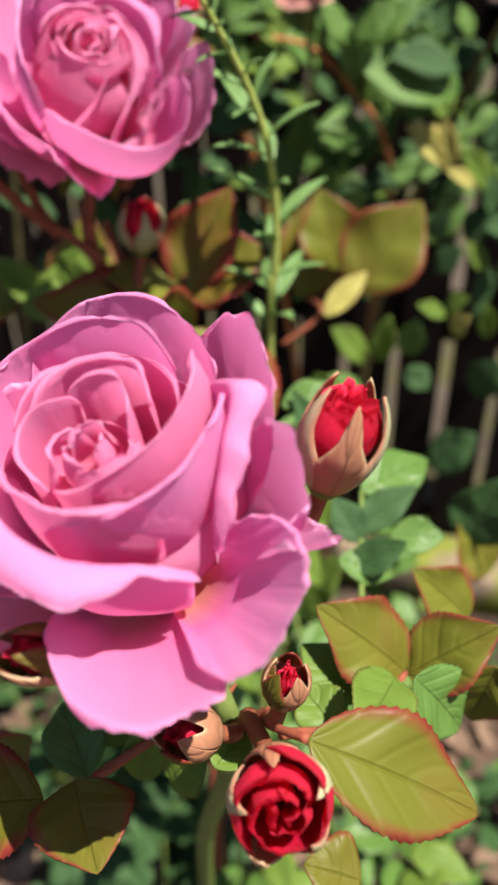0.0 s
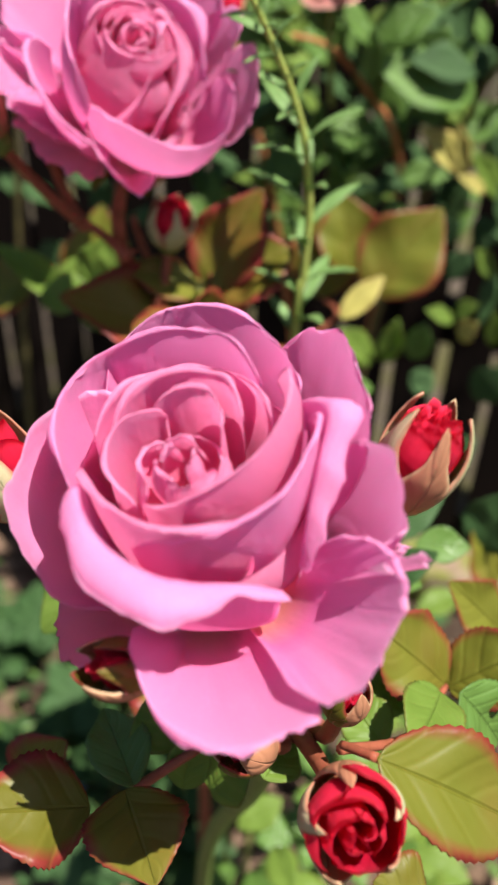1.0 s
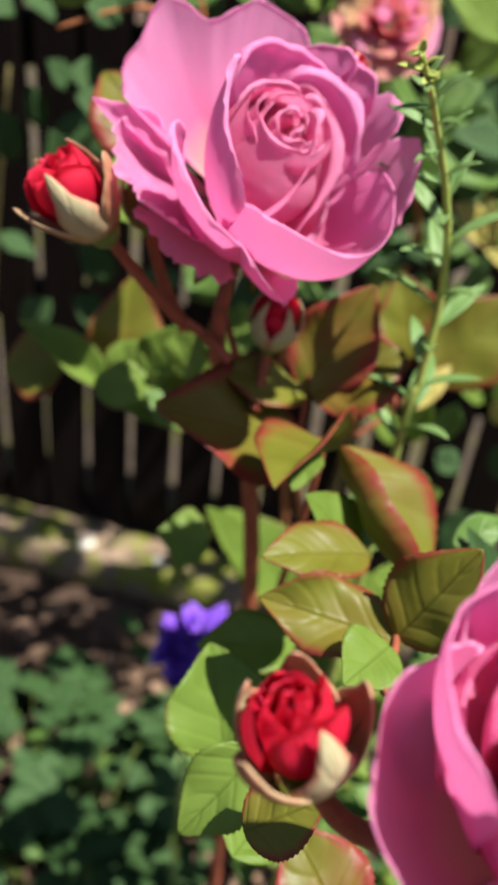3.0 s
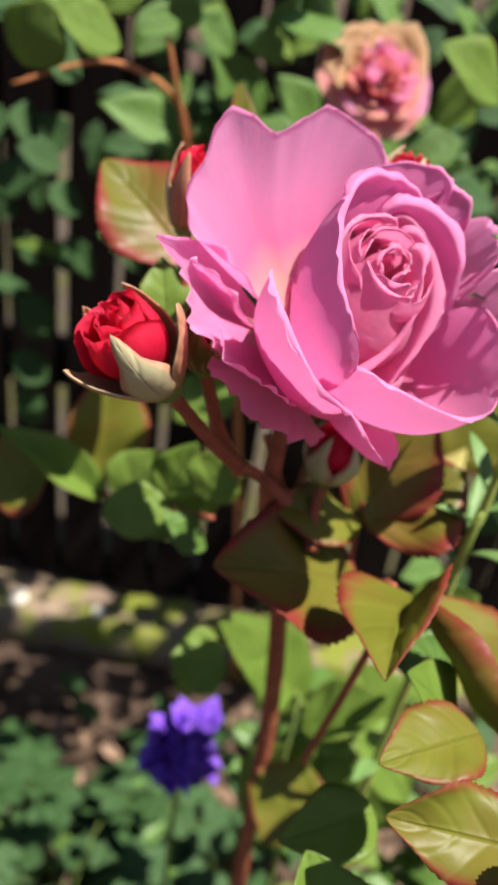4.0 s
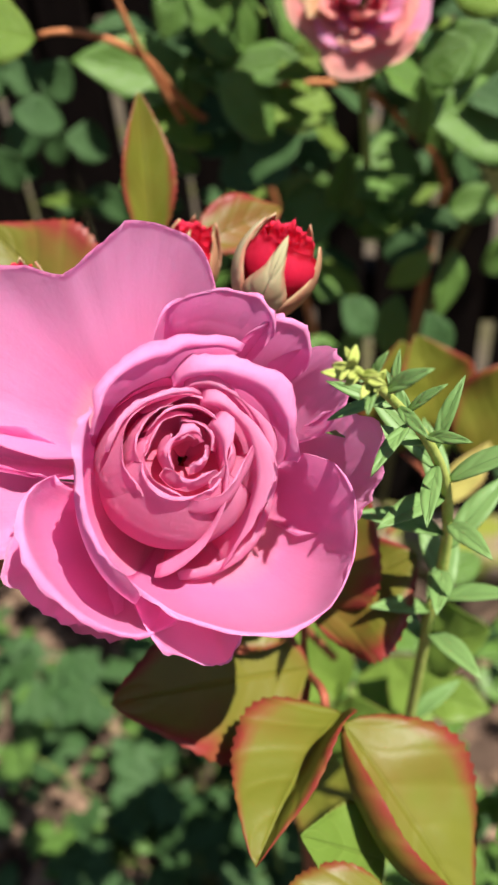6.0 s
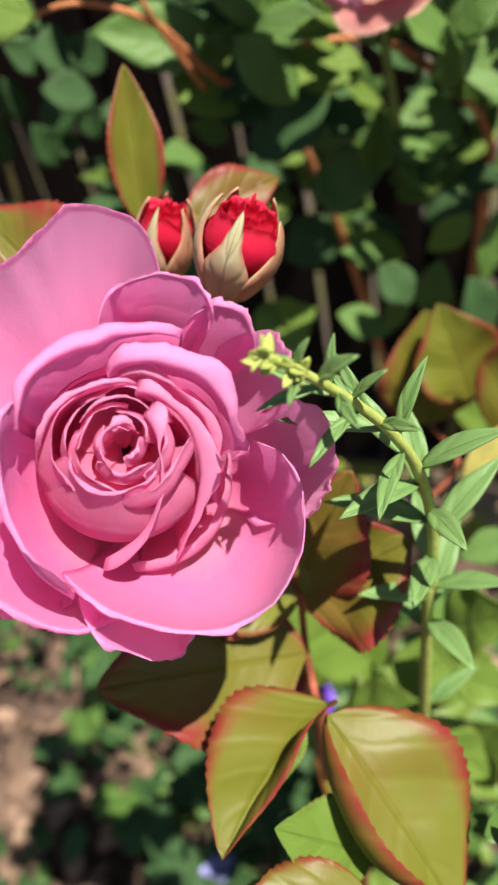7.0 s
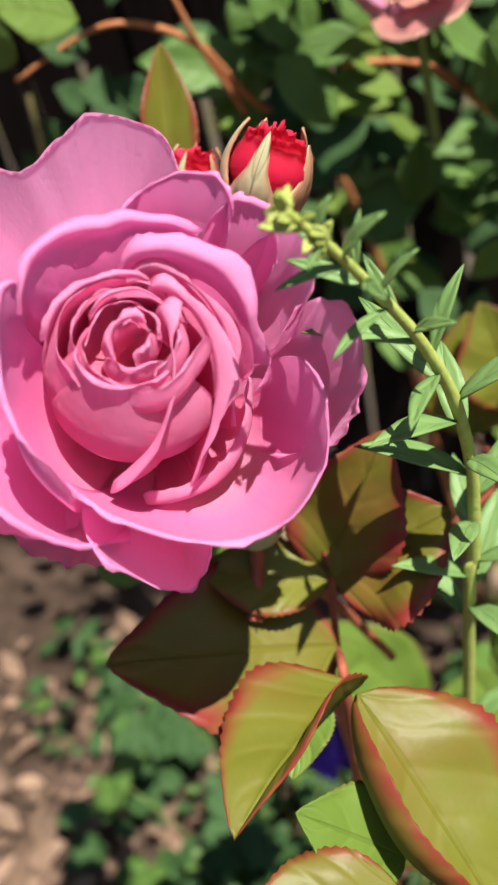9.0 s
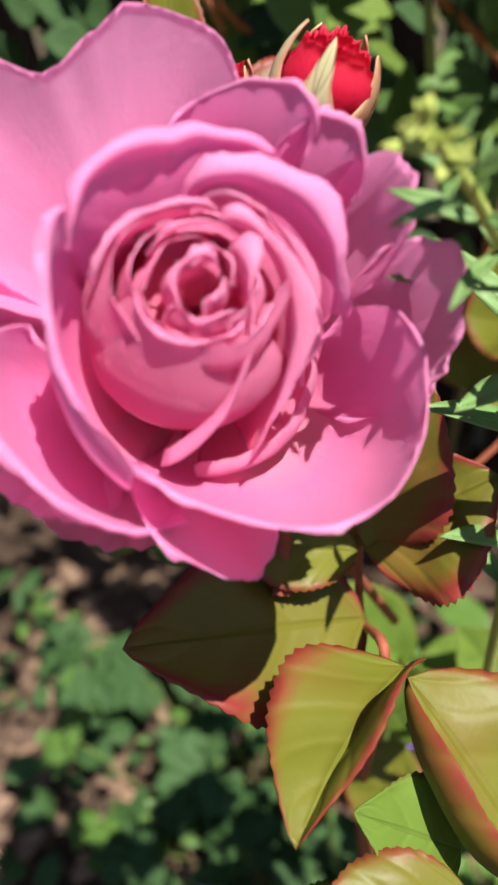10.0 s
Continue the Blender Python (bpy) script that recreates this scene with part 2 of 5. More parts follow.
def blade(base, tip, width, face, fold=0.25, curl=0.12, teeth=10, depth=0.04, roll=0.0, rows=14, cols=8, wide=0.42, seed=0, thick=0.0003, twist=0.0, wave=0.0):
    """A leaf from base to tip: width in metres, face the way its upper side looks, fold its V, curl its droop."""
    base, tip = Vector(base), Vector(tip)
    length = (tip - base).length
    y = (tip - base) / length
    x = y.cross(Vector(face)).normalized()
    z = x.cross(y)
    bm = bmesh.new()
    rng = random.Random(seed)
    ph = rng.uniform(0, 6)

    def place(v, i):
        u = 2 * i - 1
        s = v ** (math.log(0.5) / math.log(wide))
        half = (math.sin(math.pi * s) ** 0.75 if 0 < s < 1 else 0.0) * width / 2
        half *= 1.0 - 0.22 * smoothstep(0.55, 0.97, v)
        if teeth and abs(u) > 0.99:
            half *= 1.0 + depth * (1 if round(v * rows) % 2 else -1)
        a = abs(u)
        lat = half * u
        up = fold * half * a - curl * length * (v - 0.35) ** 2 + curl * length * 0.12
        up += 0.07 * half * math.sin(v * 15 - a * 4 + ph) * a * (1 - a) * 2 + 0.16 * half * noise.noise(Vector((u * 1.5, v * 3.0, seed * 2.3))) * a
        up += wave * half * math.sin(v * 9 + ph + (2 if u > 0 else 0)) * a * a
        if roll:
            side = 1 if roll > 0 else -1
            k = max(0.0, u * side - 0.5) / 0.5
            up += abs(roll) * half * 0.36 * k ** 1.5
            lat -= side * half * 0.42 * k * k
        tw = twist * (v - 0.5)
        lat, up = lat * math.cos(tw) - up * math.sin(tw), lat * math.sin(tw) + up * math.cos(tw)
        return base + y * (length * v) + x * lat + z * up

    grid(bm, rows, cols, place)
    bmesh.ops.remove_doubles(bm, verts=bm.verts[:], dist=1e-6)
    if thick:
        bmesh.ops.solidify(bm, geom=bm.faces[:], thickness=thick)
    return bm


def tube(points, radii, sides=8, rough=0.0, seed=0):
    """A tapered stem through points, smoothed."""
    pts = [Vector(p) for p in points]
    fine, rad = [], []
    steps = 6
    for k in range(len(pts) - 1):
        p0, p1, p2, p3 = pts[max(0, k - 1)], pts[k], pts[k + 1], pts[min(len(pts) - 1, k + 2)]
        for s in range(steps):
            t = s / steps
            fine.append(0.5 * ((2 * p1) + (p2 - p0) * t + (2 * p0 - 5 * p1 + 4 * p2 - p3) * t * t + (3 * p1 - p0 - 3 * p2 + p3) * t ** 3))
            rad.append(radii[0] + (radii[1] - radii[0]) * (k + t) / (len(pts) - 1))
    fine.append(pts[-1])
    rad.append(radii[1])
    bm = bmesh.new()
    rings = []
    for k, p in enumerate(fine):
        d = (fine[min(k + 1, len(fine) - 1)] - fine[max(k - 1, 0)]).normalized()
        e1 = d.orthogonal().normalized() if not rings else (prev - d * prev.dot(d)).normalized()
        prev = e1
        e2 = d.cross(e1)
        r = rad[k] * (1 + rough * noise.noise(Vector((k * 0.9, seed, 0))))
        rings.append([bm.verts.new(p + (e1 * math.cos(6.2832 * i / sides) + e2 * math.sin(6.2832 * i / sides)) * r) for i in range(sides)])
    for a, b in zip(rings, rings[1:]):
        for i in range(sides):
            bm.faces.new((a[i], a[(i + 1) % sides], b[(i + 1) % sides], b[i]))
    bm.faces.new(rings[0][::-1])
    bm.faces.new(rings[-1])
    return bm


def box(size, bevel=0.002, centre=(0, 0, 0)):
    bm = bmesh.new()
    bmesh.ops.create_cube(bm, size=1.0, matrix=Matrix.Translation(centre) @ Matrix.Diagonal((*size, 1)))
    bmesh.ops.bevel(bm, geom=bm.edges[:], offset=bevel, segments=2, affect="EDGES")
    return bm


# ---- ground and fence ----
GROUND = -0.02
ALONG = Vector((0.954, -0.30, 0)).normalized()
BACK = Vector((0.30, 0.954, 0)).normalized()
FENCE = Vector((-0.0645, 0.495, 0))


def bed_height(x, y):
    p = Vector((x, y, 0))
    near = 1.0 - smoothstep(1.0, 2.0, math.hypot(x, y))
    return GROUND + near * (0.012 * noise.noise(p * 7) + 0.006 * noise.noise(p * 24))


gb = bmesh.new()
span = [-900, -60, -8, -3, -1.6] + [-1.0 + 0.025 * k for k in range(81)] + [1.6, 3, 8, 60, 900]
vs = [[gb.verts.new((x, y, bed_height(x, y))) for x in span] for y in span]
for j in range(len(span) - 1):
    for i in range(len(span) - 1):
        gb.faces.new((vs[j][i], vs[j][i + 1], vs[j + 1][i + 1], vs[j + 1][i]))
tagged(part("ground", gb, SOIL), "dark brown garden soil of the flower bed", "ground", kind="structure")

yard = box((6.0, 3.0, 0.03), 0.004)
ob = tagged(part("pavement", yard, PAVING, smooth=False), "weathered paving behind the fence, shade put into its dark brown", "pavement", kind="structure")
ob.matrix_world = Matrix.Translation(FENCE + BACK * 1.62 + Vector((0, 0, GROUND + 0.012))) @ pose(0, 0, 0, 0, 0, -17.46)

fence = thing("fence", FENCE + Vector((0, 0, GROUND)), "dark stained wooden slat fence with narrow gaps", "fence")
turn = pose(0, 0, 0, 0, 0, -17.46).to_3x3().to_4x4()
slat_mesh = None
s, k = -1.25, 0
while s < 1.25:
    rng = random.Random(k)
    if slat_mesh is None:
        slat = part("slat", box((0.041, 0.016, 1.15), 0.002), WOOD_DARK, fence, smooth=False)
        slat_mesh = slat.data
    else:
        slat = new("slat", slat_mesh)
        slat.parent = fence
    slat.matrix_local = Matrix.Translation(ALONG * s + BACK * (0.058 + rng.uniform(-0.002, 0.002)) + Vector((0, 0, 0.615 + rng.uniform(-0.01, 0.01)))) @ turn @ pose(0, 0, 0, 0, rng.uniform(-0.5, 0.5), 0)
    s += 0.041 + (0.006 if k % 2 else 0.013) + rng.uniform(-0.002, 0.002)
    k += 1
for z in (0.30, 0.555, 0.95):
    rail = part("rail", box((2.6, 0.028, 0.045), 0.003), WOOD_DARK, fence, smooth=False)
    rail.matrix_local = Matrix.Translation(BACK * 0.084 + Vector((0, 0, z))) @ turn


def rough_beam(length, deep, high, seed):
    bm = bmesh.new()
    n = int(length / 0.012)
    rings = []
    for a in range(n + 1):
        x = -length / 2 + length * a / n
        ring = []
        for q in range(14):
            t = 6.2832 * q / 14
            c, sn = math.cos(t), math.sin(t)
            e = 0.35
            y = deep / 2 * math.copysign(abs(c) ** e, c)
            z = high / 2 * math.copysign(abs(sn) ** e, sn)
            p = Vector((x, y, z))
            d = noise.noise(p * 60 + Vector((seed, 0, 0))) * 0.0035 + noise.noise(p * 170) * 0.0016
            ring.append(bm.verts.new(p + Vector((0, c, sn)) * d))
        rings.append(ring)
    for a, b in zip(rings, rings[1:]):
        for q in range(14):
            bm.faces.new((a[q], b[q], b[(q + 1) % 14], a[(q + 1) % 14]))
    return bm


beam = tagged(part("edging_beam", rough_beam(2.6, 0.062, 0.055, 1), MOSSY), "weathered mossy timber edging along the fence foot", "edging")
beam.matrix_world = Matrix.Translation(FENCE + BACK * 0.012 + Vector((0, 0, GROUND + 0.0275))) @ turn


def pebble(at, size, seed):
    bm = bmesh.new()
    bmesh.ops.create_icosphere(bm, subdivisions=3, radius=1)
    for v in bm.verts:
        v.co *= 1 + 0.18 * noise.noise(v.co * 1.6 + Vector((seed, 0, 0)))
        v.co = Vector((v.co.x, v.co.y, v.co.z * 0.6)) * size
    ob = tagged(part("pebble", bm, PEBBLE), "small pale pebble lying on the mossy edging beam", "pebble", "pebbles on the edging")
    ob.location = at


TOP = GROUND + 0.056
pebble(FENCE + ALONG * -0.043 + Vector((0, 0, TOP)), 0.010, 1)
pebble(FENCE + ALONG * 0.044 + Vector((0, 0, TOP)), 0.007, 2)


# ---- roses ----
def rose_frame(at, normal):
    return Vector(at), axes(normal)


def flower(at, normal, label, outer, middle, inner, shift=(0.0, 0.0), group="open roses"):
    """shift moves the spiral of the heart (mm) off the flower's middle."""
    fr = rose_frame(at, normal)
    e1, e2, n = fr[1]
    ob = thing("rose_flower", fr[0] - n * 0.04, label, "rose", group)
    seed = int(abs(at[1]) * 1000)
    tight = (fr[0] + (e1 * shift[0] + e2 * shift[1]) * 0.001, fr[1])
    for rows_of, m in ((outer, PINK), (middle, PINK), (inner, PINK_IN)):
        for row in rows_of:
            seed += 1
            yellow = row.pop("yellow", 0)
            where = tight if row.get("rows") == 12 else fr
            adopt(ob, part("petal", big_petal(where, seed=seed, **row), (m, PINK_THROAT, PINK_GOLD)[yellow]))
    c, (e1, e2, n) = fr
    bm = bmesh.new()
    bmesh.ops.create_uvsphere(bm, u_segments=16, v_segments=10, radius=1, matrix=Matrix.Translation(c - n * 0.039) @ Matrix(((e1.x, e2.x, n.x, 0), (e1.y, e2.y, n.y, 0), (e1.z, e2.z, n.z, 0), (0, 0, 0, 1))) @ Matrix.Diagonal((0.0065, 0.0065, 0.008, 1)))
    rec = adopt(ob, part("receptacle", bm, STEM_GREEN))
    for k in range(5):
        a = radians(72 * k + 20)
        d = e1 * math.cos(a) + e2 * math.sin(a)
        b0 = c - n * 0.037 + d * 0.005
        part("sepal", blade(b0, b0 + d * 0.013 - n * 0.020, 0.008, n, 0.1, 0.3, 0, seed=k), LEAF_RED, rec)


def glide(knots, u):
    """A smooth value along evenly spaced knots."""
    x = u * (len(knots) - 1)
    k = min(int(x), len(knots) - 2)
    t = x - k
    p1, p2 = knots[k], knots[k + 1]
    p0 = knots[k - 1] if k else 2 * p1 - p2
    p3 = knots[k + 2] if k + 2 < len(knots) else 2 * p2 - p1
    soft = 0.5 * (2 * p1 + (p2 - p0) * t + (2 * p0 - 5 * p1 + 4 * p2 - p3) * t * t + (3 * p1 - p0 - 3 * p2 + p3) * t ** 3)
    return 0.42 * soft + 0.58 * (p1 + (p2 - p1) * t)


def big_petal(frame_of, rim, lip=(0.0, 0.0), kr=0.8, kh=0.3, foot=0.6, rb=6.0, hb=-36.0, belly=0.0, ruffle=0.9, seed=0, rows=24, cols=30):
    """One broad petal: rim gives its crest as (azimuth, radius, height) in degrees and mm over the flower's middle;
    lip rolls its edge outwards and down; kr, kh shape the way from the foot to the crest."""
    c0, (e1, e2, n) = frame_of
    az = [rim[0][0]]
    for q in rim[1:]:
        az.append(az[-1] + (q[0] - az[-1] + 180) % 360 - 180)
    rr, hs = [q[1] for q in rim], [q[2] for q in rim]
    mid = (az[0] + az[-1]) / 2
    off = Vector((seed * 3.7, seed * 1.3, seed * 7.1))
    bm = bmesh.new()
    cut = 0.76 if lip[0] or lip[1] else 1.0

    def place(v, u):
        a, r, h = glide(az, u), glide(rr, u), glide(hs, u)
        # the corners of the edge are rounded off
        edge = max(0.0, abs(2 * u - 1) - 0.72) / 0.28
        w = min(1.0, v / cut) * (1.0 - 0.07 * edge * edge)
        fa = mid + (a - mid) * foot
        q0, q1, q2 = (1 - w) ** 2, 2 * w * (1 - w), w * w
        rad = q0 * rb + q1 * (rb + (r - rb) * kr) + q2 * r
        rad += belly * math.sin(math.pi * w) ** 1.3
        hh = q0 * hb + q1 * (hb + (h - hb) * kh) + q2 * h
        ang = fa + (a - fa) * w ** 0.8
        if v > cut:
            t = (v - cut) / (1 - cut) * math.pi * 0.5
            size = 0.65 + 0.35 * math.sin(math.pi * u) ** 0.7
            size *= max(0.15, 0.85 + 1.1 * noise.noise(Vector((u * 3.4, 1.5, 0)) + off))
            rad += lip[0] * size * math.sin(t)
            hh += 0.06 * lip[0] * size * math.sin(2 * t) - lip[1] * size * (1 - math.cos(t))
        p = noise.noise(Vector((u * 2.6, v * 1.6, 0)) + off)
        q = noise.noise(Vector((u * 6.5, v * 2.2, 3)) + off)
        g = noise.noise(Vector((u * 17, v * 1.5, 7)) + off)
        k = v * v
        f = noise.noise(Vector((u * 34, v, 11)) + off)
        rad += ruffle * (p * 1.2 * k + q * 0.9 * k * v + g * 0.8 * v ** 6 + f * 0.5 * v ** 12)
        hh += ruffle * (q * 1.3 * k + p * 0.8 * k - g * 0.9 * v ** 6 + f * 0.4 * v ** 12)
        ang += 1.2 * p * k
        d = radians(ang)
        return c0 + ((e1 * math.cos(d) + e2 * math.sin(d)) * rad + n * hh) * 0.001

    grid(bm, rows, cols, place)
    bmesh.ops.solidify(bm, geom=bm.faces[:], thickness=0.0003)
    return bm


def P(*rim, **more):
    return dict(rim=rim, **more)


def spiral(count, r0, r1, h0, h1, start, step=137.5, half=80):
    """The tight heart of a rose, petal within petal."""
    made = []
    for k in range(count):
        f = k / (count - 1)
        a, r, h, w = start + step * k, r0 + (r1 - r0) * f, h0 + (h1 - h0) * f, half - 12 * f
        made.append(P((a - w, r * 0.9, h - 0.8), (a - w / 2, r, h), (a, r * 1.04, h + 0.3), (a + w / 2, r, h), (a + w, r * 1.12, h - 1.0), lip=(0.45, 0.15), kr=1.5, kh=0.5, foot=0.9, rb=r * 0.25, hb=h - 12.0, belly=1.5, ruffle=0.5, rows=12, cols=16))
    return made


CUP = dict(kr=1.55, kh=0.62, foot=0.85)
BOWL = dict(kr=0.66, kh=0.36)

outer = [
    P((174, 27, -15), (167, 41, -13), (157, 45, -12), (144, 47, -8), (131, 49.6, -3.5), (118, 42, -7), (106, 44, -4.5), (96, 46.3, -3.9), (84, 44, -5.5), (72, 34, -3), yellow=1, ruffle=1.3, cols=56, **BOWL),
    P((100, 23, -8), (90, 29.8, -6), (75, 31, 1), (60, 30.3, 5.5), (47, 26.5, 7), lip=(0.7, 0.4), kr=0.9, kh=0.3),
    P((60, 25, -2), (50, 28.5, 5), (41, 30.5, 4.5), (30, 29, -1), lip=(1.2, 0.6), kr=0.9, kh=0.3),
    P((44, 26, -5), (36, 31, 1), (29, 33, 3.7), (15, 31.5, 5), (4, 28, -3), kr=0.85, kh=0.25, ruffle=1.3),
    P((14, 29, -1), (2, 34, 5), (-8, 38.4, -5), (-16, 39, -12), (-24, 37, -17), (-34, 29, -21), kr=0.85, kh=0.2, ruffle=1.2),
    P((-116, 27, -11), (-102, 34, -9), (-90, 38, -14), (-80, 39.3, -19.5), (-70, 32, -19), lip=(0.6, 0.6), kr=0.8, kh=0.2),
    P((178, 30, -18), (174, 41, -15), (-177, 42, -14), (-165, 42.5, -15), (-154, 36, -18), ruffle=2.2, kr=0.7, kh=0.25),
    P((-168, 33, -19), (-152, 39, -14), (-133, 36.5, -11.5), (-116, 31, -15), ruffle=2.0, kr=0.7, kh=0.25),
    P((179, 32, -17), (174, 40, -15), (170.5, 48, -13.7), (166, 40, -15), (160, 32, -17), kr=0.7, kh=0.25),
    P((-160, 36, -25), (-140, 38, -23), (-118, 36, -23), (-98, 32, -26), ruffle=2.4, kr=0.7, kh=0.3),
]
middle = [
    P((3, 23, -12), (-8, 28, -3), (-20, 32.5, -2.5), (-36, 36.5, -5), (-52, 38.3, -2.5), (-66, 36.7, -1), (-88, 30.6, 0), (-106, 27, -0.5), (-122, 24.5, -2), lip=(0.6, 0.4), kr=1.02, kh=0.12, foot=0.7, ruffle=1.0, cols=40),
    P((-178, 24, -6), (-168, 29, 0), (-156, 31.5, 2.6), (-142, 33, 2), (-126, 33.5, -3), (-110, 33, -7), (-96, 30, -13), lip=(0.8, 0.6), kr=0.95, kh=0.2, foot=0.7, ruffle=1.1, cols=32),
    P((158, 16.5, 13), (170, 17.5, 14.5), (-168, 18.8, 11.8), (-146, 21.5, 9), (-127, 24, 5.5), (-112, 25.5, 0), lip=(1.3, 0.3), cols=32, **CUP),
    P((172, 16, 10), (148, 16, 12.5), (122, 14.8, 12.6), (98, 15.2, 10), (76, 17.6, 7), (56, 20, 3.5), lip=(3.4, 2.6), cols=32, **CUP),
    P((98, 11.5, 4), (74, 13, 7), (48, 15, 7), (26, 17.8, 4.5), (8, 18.8, 1.0), (-6, 19.5, -7), lip=(4.6, 1.8), kr=1.25, kh=0.5, foot=0.85, cols=32),
]
inner = [
    P((178, 13.2, 3), (155, 12, 4.5), (125, 10.2, 5), (96, 9.6, 4.8), (70, 10, 3), lip=(0.8, 0.2), ruffle=0.5, **CUP),
    P((88, 10.5, 4.5), (56, 12.2, 3.5), (28, 13.8, 0.5), (4, 15.2, -4), (-18, 16.5, -10), (-34, 18, -16), lip=(2.2, 0.6), ruffle=0.5, kr=1.25, kh=0.5, foot=0.85),
    P((70, 8.2, 4.5), (42, 9.6, 4), (14, 11.6, 1.5), (-12, 13.2, -2.5), (-36, 15.4, -7), (-56, 18, -12.5), (-71, 21, -18), lip=(3.2, 0.8), ruffle=0.5, kr=1.25, kh=0.5, foot=0.85, cols=32),
    P((45, 5.6, 5), (12, 5.8, 5), (-20, 6.6, 3.5), (-46, 9, 1), (-66, 12.2, -2), (-88, 16.5, -8.5), (-108, 19.5, -15), lip=(3.4, 0.9), ruffle=0.5, kr=1.3, kh=0.5, foot=0.85, cols=32),
    P((92, 9.0, 4.6), (126, 10.2, 4.2), (158, 11.4, 3.6), (-166, 11.6, 3.4), (-138, 10.6, 3), lip=(0.5, 0.2), ruffle=0.4, kr=1.2, kh=0.6, foot=0.95, rb=8.0, hb=-30.0, belly=5.5),
    P((-172, 8, 4.6), (-148, 9.4, 5.2), (-118, 9.2, 4.2), (-84, 8.4, 2.4), (-52, 7.8, 0.8), (-28, 7.4, -1), lip=(0.8, 0.3), ruffle=0.4, kr=1.2, kh=0.55, foot=0.95, rb=9.0, hb=-32.0, belly=8.0, cols=32),
    P((-2, 18, -17), (-30, 19.5, -20), (-60, 20.5, -22), (-95, 20, -22), ruffle=0.6, **CUP),
    P((170, 15, -6), (120, 15, -4), (70, 15, -6), (20, 17, -9), ruffle=0.6, **CUP),
    P((215, 3.4, 1.5), (160, 2.8, 3.4), (109, 2.4, 4.4), (60, 2.8, 3.6), (20, 3.0, 2), lip=(1.6, 0.6), ruffle=0.4, kr=1.4, kh=0.5, rb=2.0, hb=-14.0),
    P((104, 7.6, 4.6), (140, 8.6, 4.4), (176, 9.2, 3.8), (-148, 8.8, 3.2), lip=(0.4, 0.2), ruffle=0.4, kr=1.2, kh=0.55, foot=0.95, rb=6.0, hb=-26.0, belly=3.0),
    P((150, 7.2, 3.6), (110, 7.0, 4.4), (70, 7.0, 4.4), (30, 6.8, 3.4), lip=(0.5, 0.2), ruffle=0.4, kr=1.2, kh=0.55, foot=0.95, hb=-24.0, belly=2.0),
] + spiral(10, 9.6, 1.8, 1.6, 3.2, -60, half=60)
flower((0.004, 0.008, 0.617), (0.20, -0.55, 0.81), "large open pink rose with a high spiralled heart", outer, middle, inner)

outer = [
    P((118, 22, -6), (134, 24, -4), (155, 28, -5.2), (170, 27.2, -7.5), (-178, 28, -8.8), (-156, 26, -12), (-136, 25, -12), (-120, 20, -15), kr=0.9, kh=0.3, cols=34),
    P((-162, 20, -26), (-150, 26, -27.5), (-135, 29, -25.3), (-118, 30, -18.5), (-104, 24, -17), kr=0.75, kh=0.25, ruffle=1.4),
    P((-106, 23, -13), (-97, 29, -9.5), (-89, 35.5, -10.8), (-76, 40.4, -10.1), (-66, 41, -10.8), (-58, 42, -9.5), (-50, 36, -12), lip=(0.8, 0.8), ruffle=1.2, kr=0.55, kh=0.5, cols=36),
    P((-60, 38, -8), (-56, 42.5, -6), (-48, 43.3, -6), (-40, 42.7, -4.6), (-34, 42, -2), (-28, 38, 1), (-24, 31, -1), (-22, 25, -7), yellow=2, ruffle=1.1, kr=0.52, kh=0.5, cols=36),
    P((-32, 35, -2), (-26, 39.5, 2), (-21, 41, -5), (-15, 39, -11), (-8, 33, -13), ruffle=2.6, kr=0.6, kh=0.4),
    P((4, 26, 3), (-6, 32, 7.5), (-15, 35.5, 6.5), (-20, 36.7, 2), (-26, 31, -6), kr=0.95, kh=0.3),
    P((62, 27, -5), (53, 32.5, 0), (43, 33.2, 5), (33, 31.7, 9.2), (20, 30.5, 8.6), (6, 30, 8.4), (-6, 29, 4), lip=(0.8, 0.4), kr=0.95, kh=0.3, ruffle=1.2, cols=32),
    P((128, 24, -4), (108, 29, 0), (86, 29.4, 3.8), (64, 27.9, 3.6), (46, 26, 3), (32, 24, 1), lip=(0.6, 0.4), kr=0.95, kh=0.35, cols=32),
    P((-70, 34, -22), (-55, 36, -21), (-40, 35, -20), (-20, 33, -20), kr=0.55, kh=0.4),
]
middle = [
    P((-160, 15.5, 0), (178, 17, 1.5), (152, 21, 1), (128, 25, 0), (112, 24.5, 2.5), (88, 21.5, 6.5), (62, 19.7, 8.5), (44, 19, 5), lip=(0.9, 0.5), kr=1.2, kh=0.4, foot=0.85, cols=40),
    P((-178, 13, -5), (-150, 14.2, 3.5), (-122, 17, 5.8), (-92, 20.6, 4.2), (-68, 21.8, 0.2), (-46, 24, -4.5), lip=(4.4, 1.8), kr=1.3, kh=0.4, foot=0.85, ruffle=1.0, cols=36),
    P((-108, 14.5, 1), (-83, 16.6, 4.3), (-58, 19, 8), (-36, 21.3, 10.4), (-14, 21.6, 10.4), (4, 22.4, 9.4), (14, 21, 5), lip=(1.0, 0.3), ruffle=0.6, kr=1.2, kh=0.5, foot=0.85, cols=34),
    P((26, 19, 3), (9, 23.6, 9), (-10, 22.6, 5.5), (-23, 22.6, 0), (-34, 23.2, -7), lip=(5.2, 2.4), ruffle=0.7, kr=1.15, kh=0.4, foot=0.8),
]
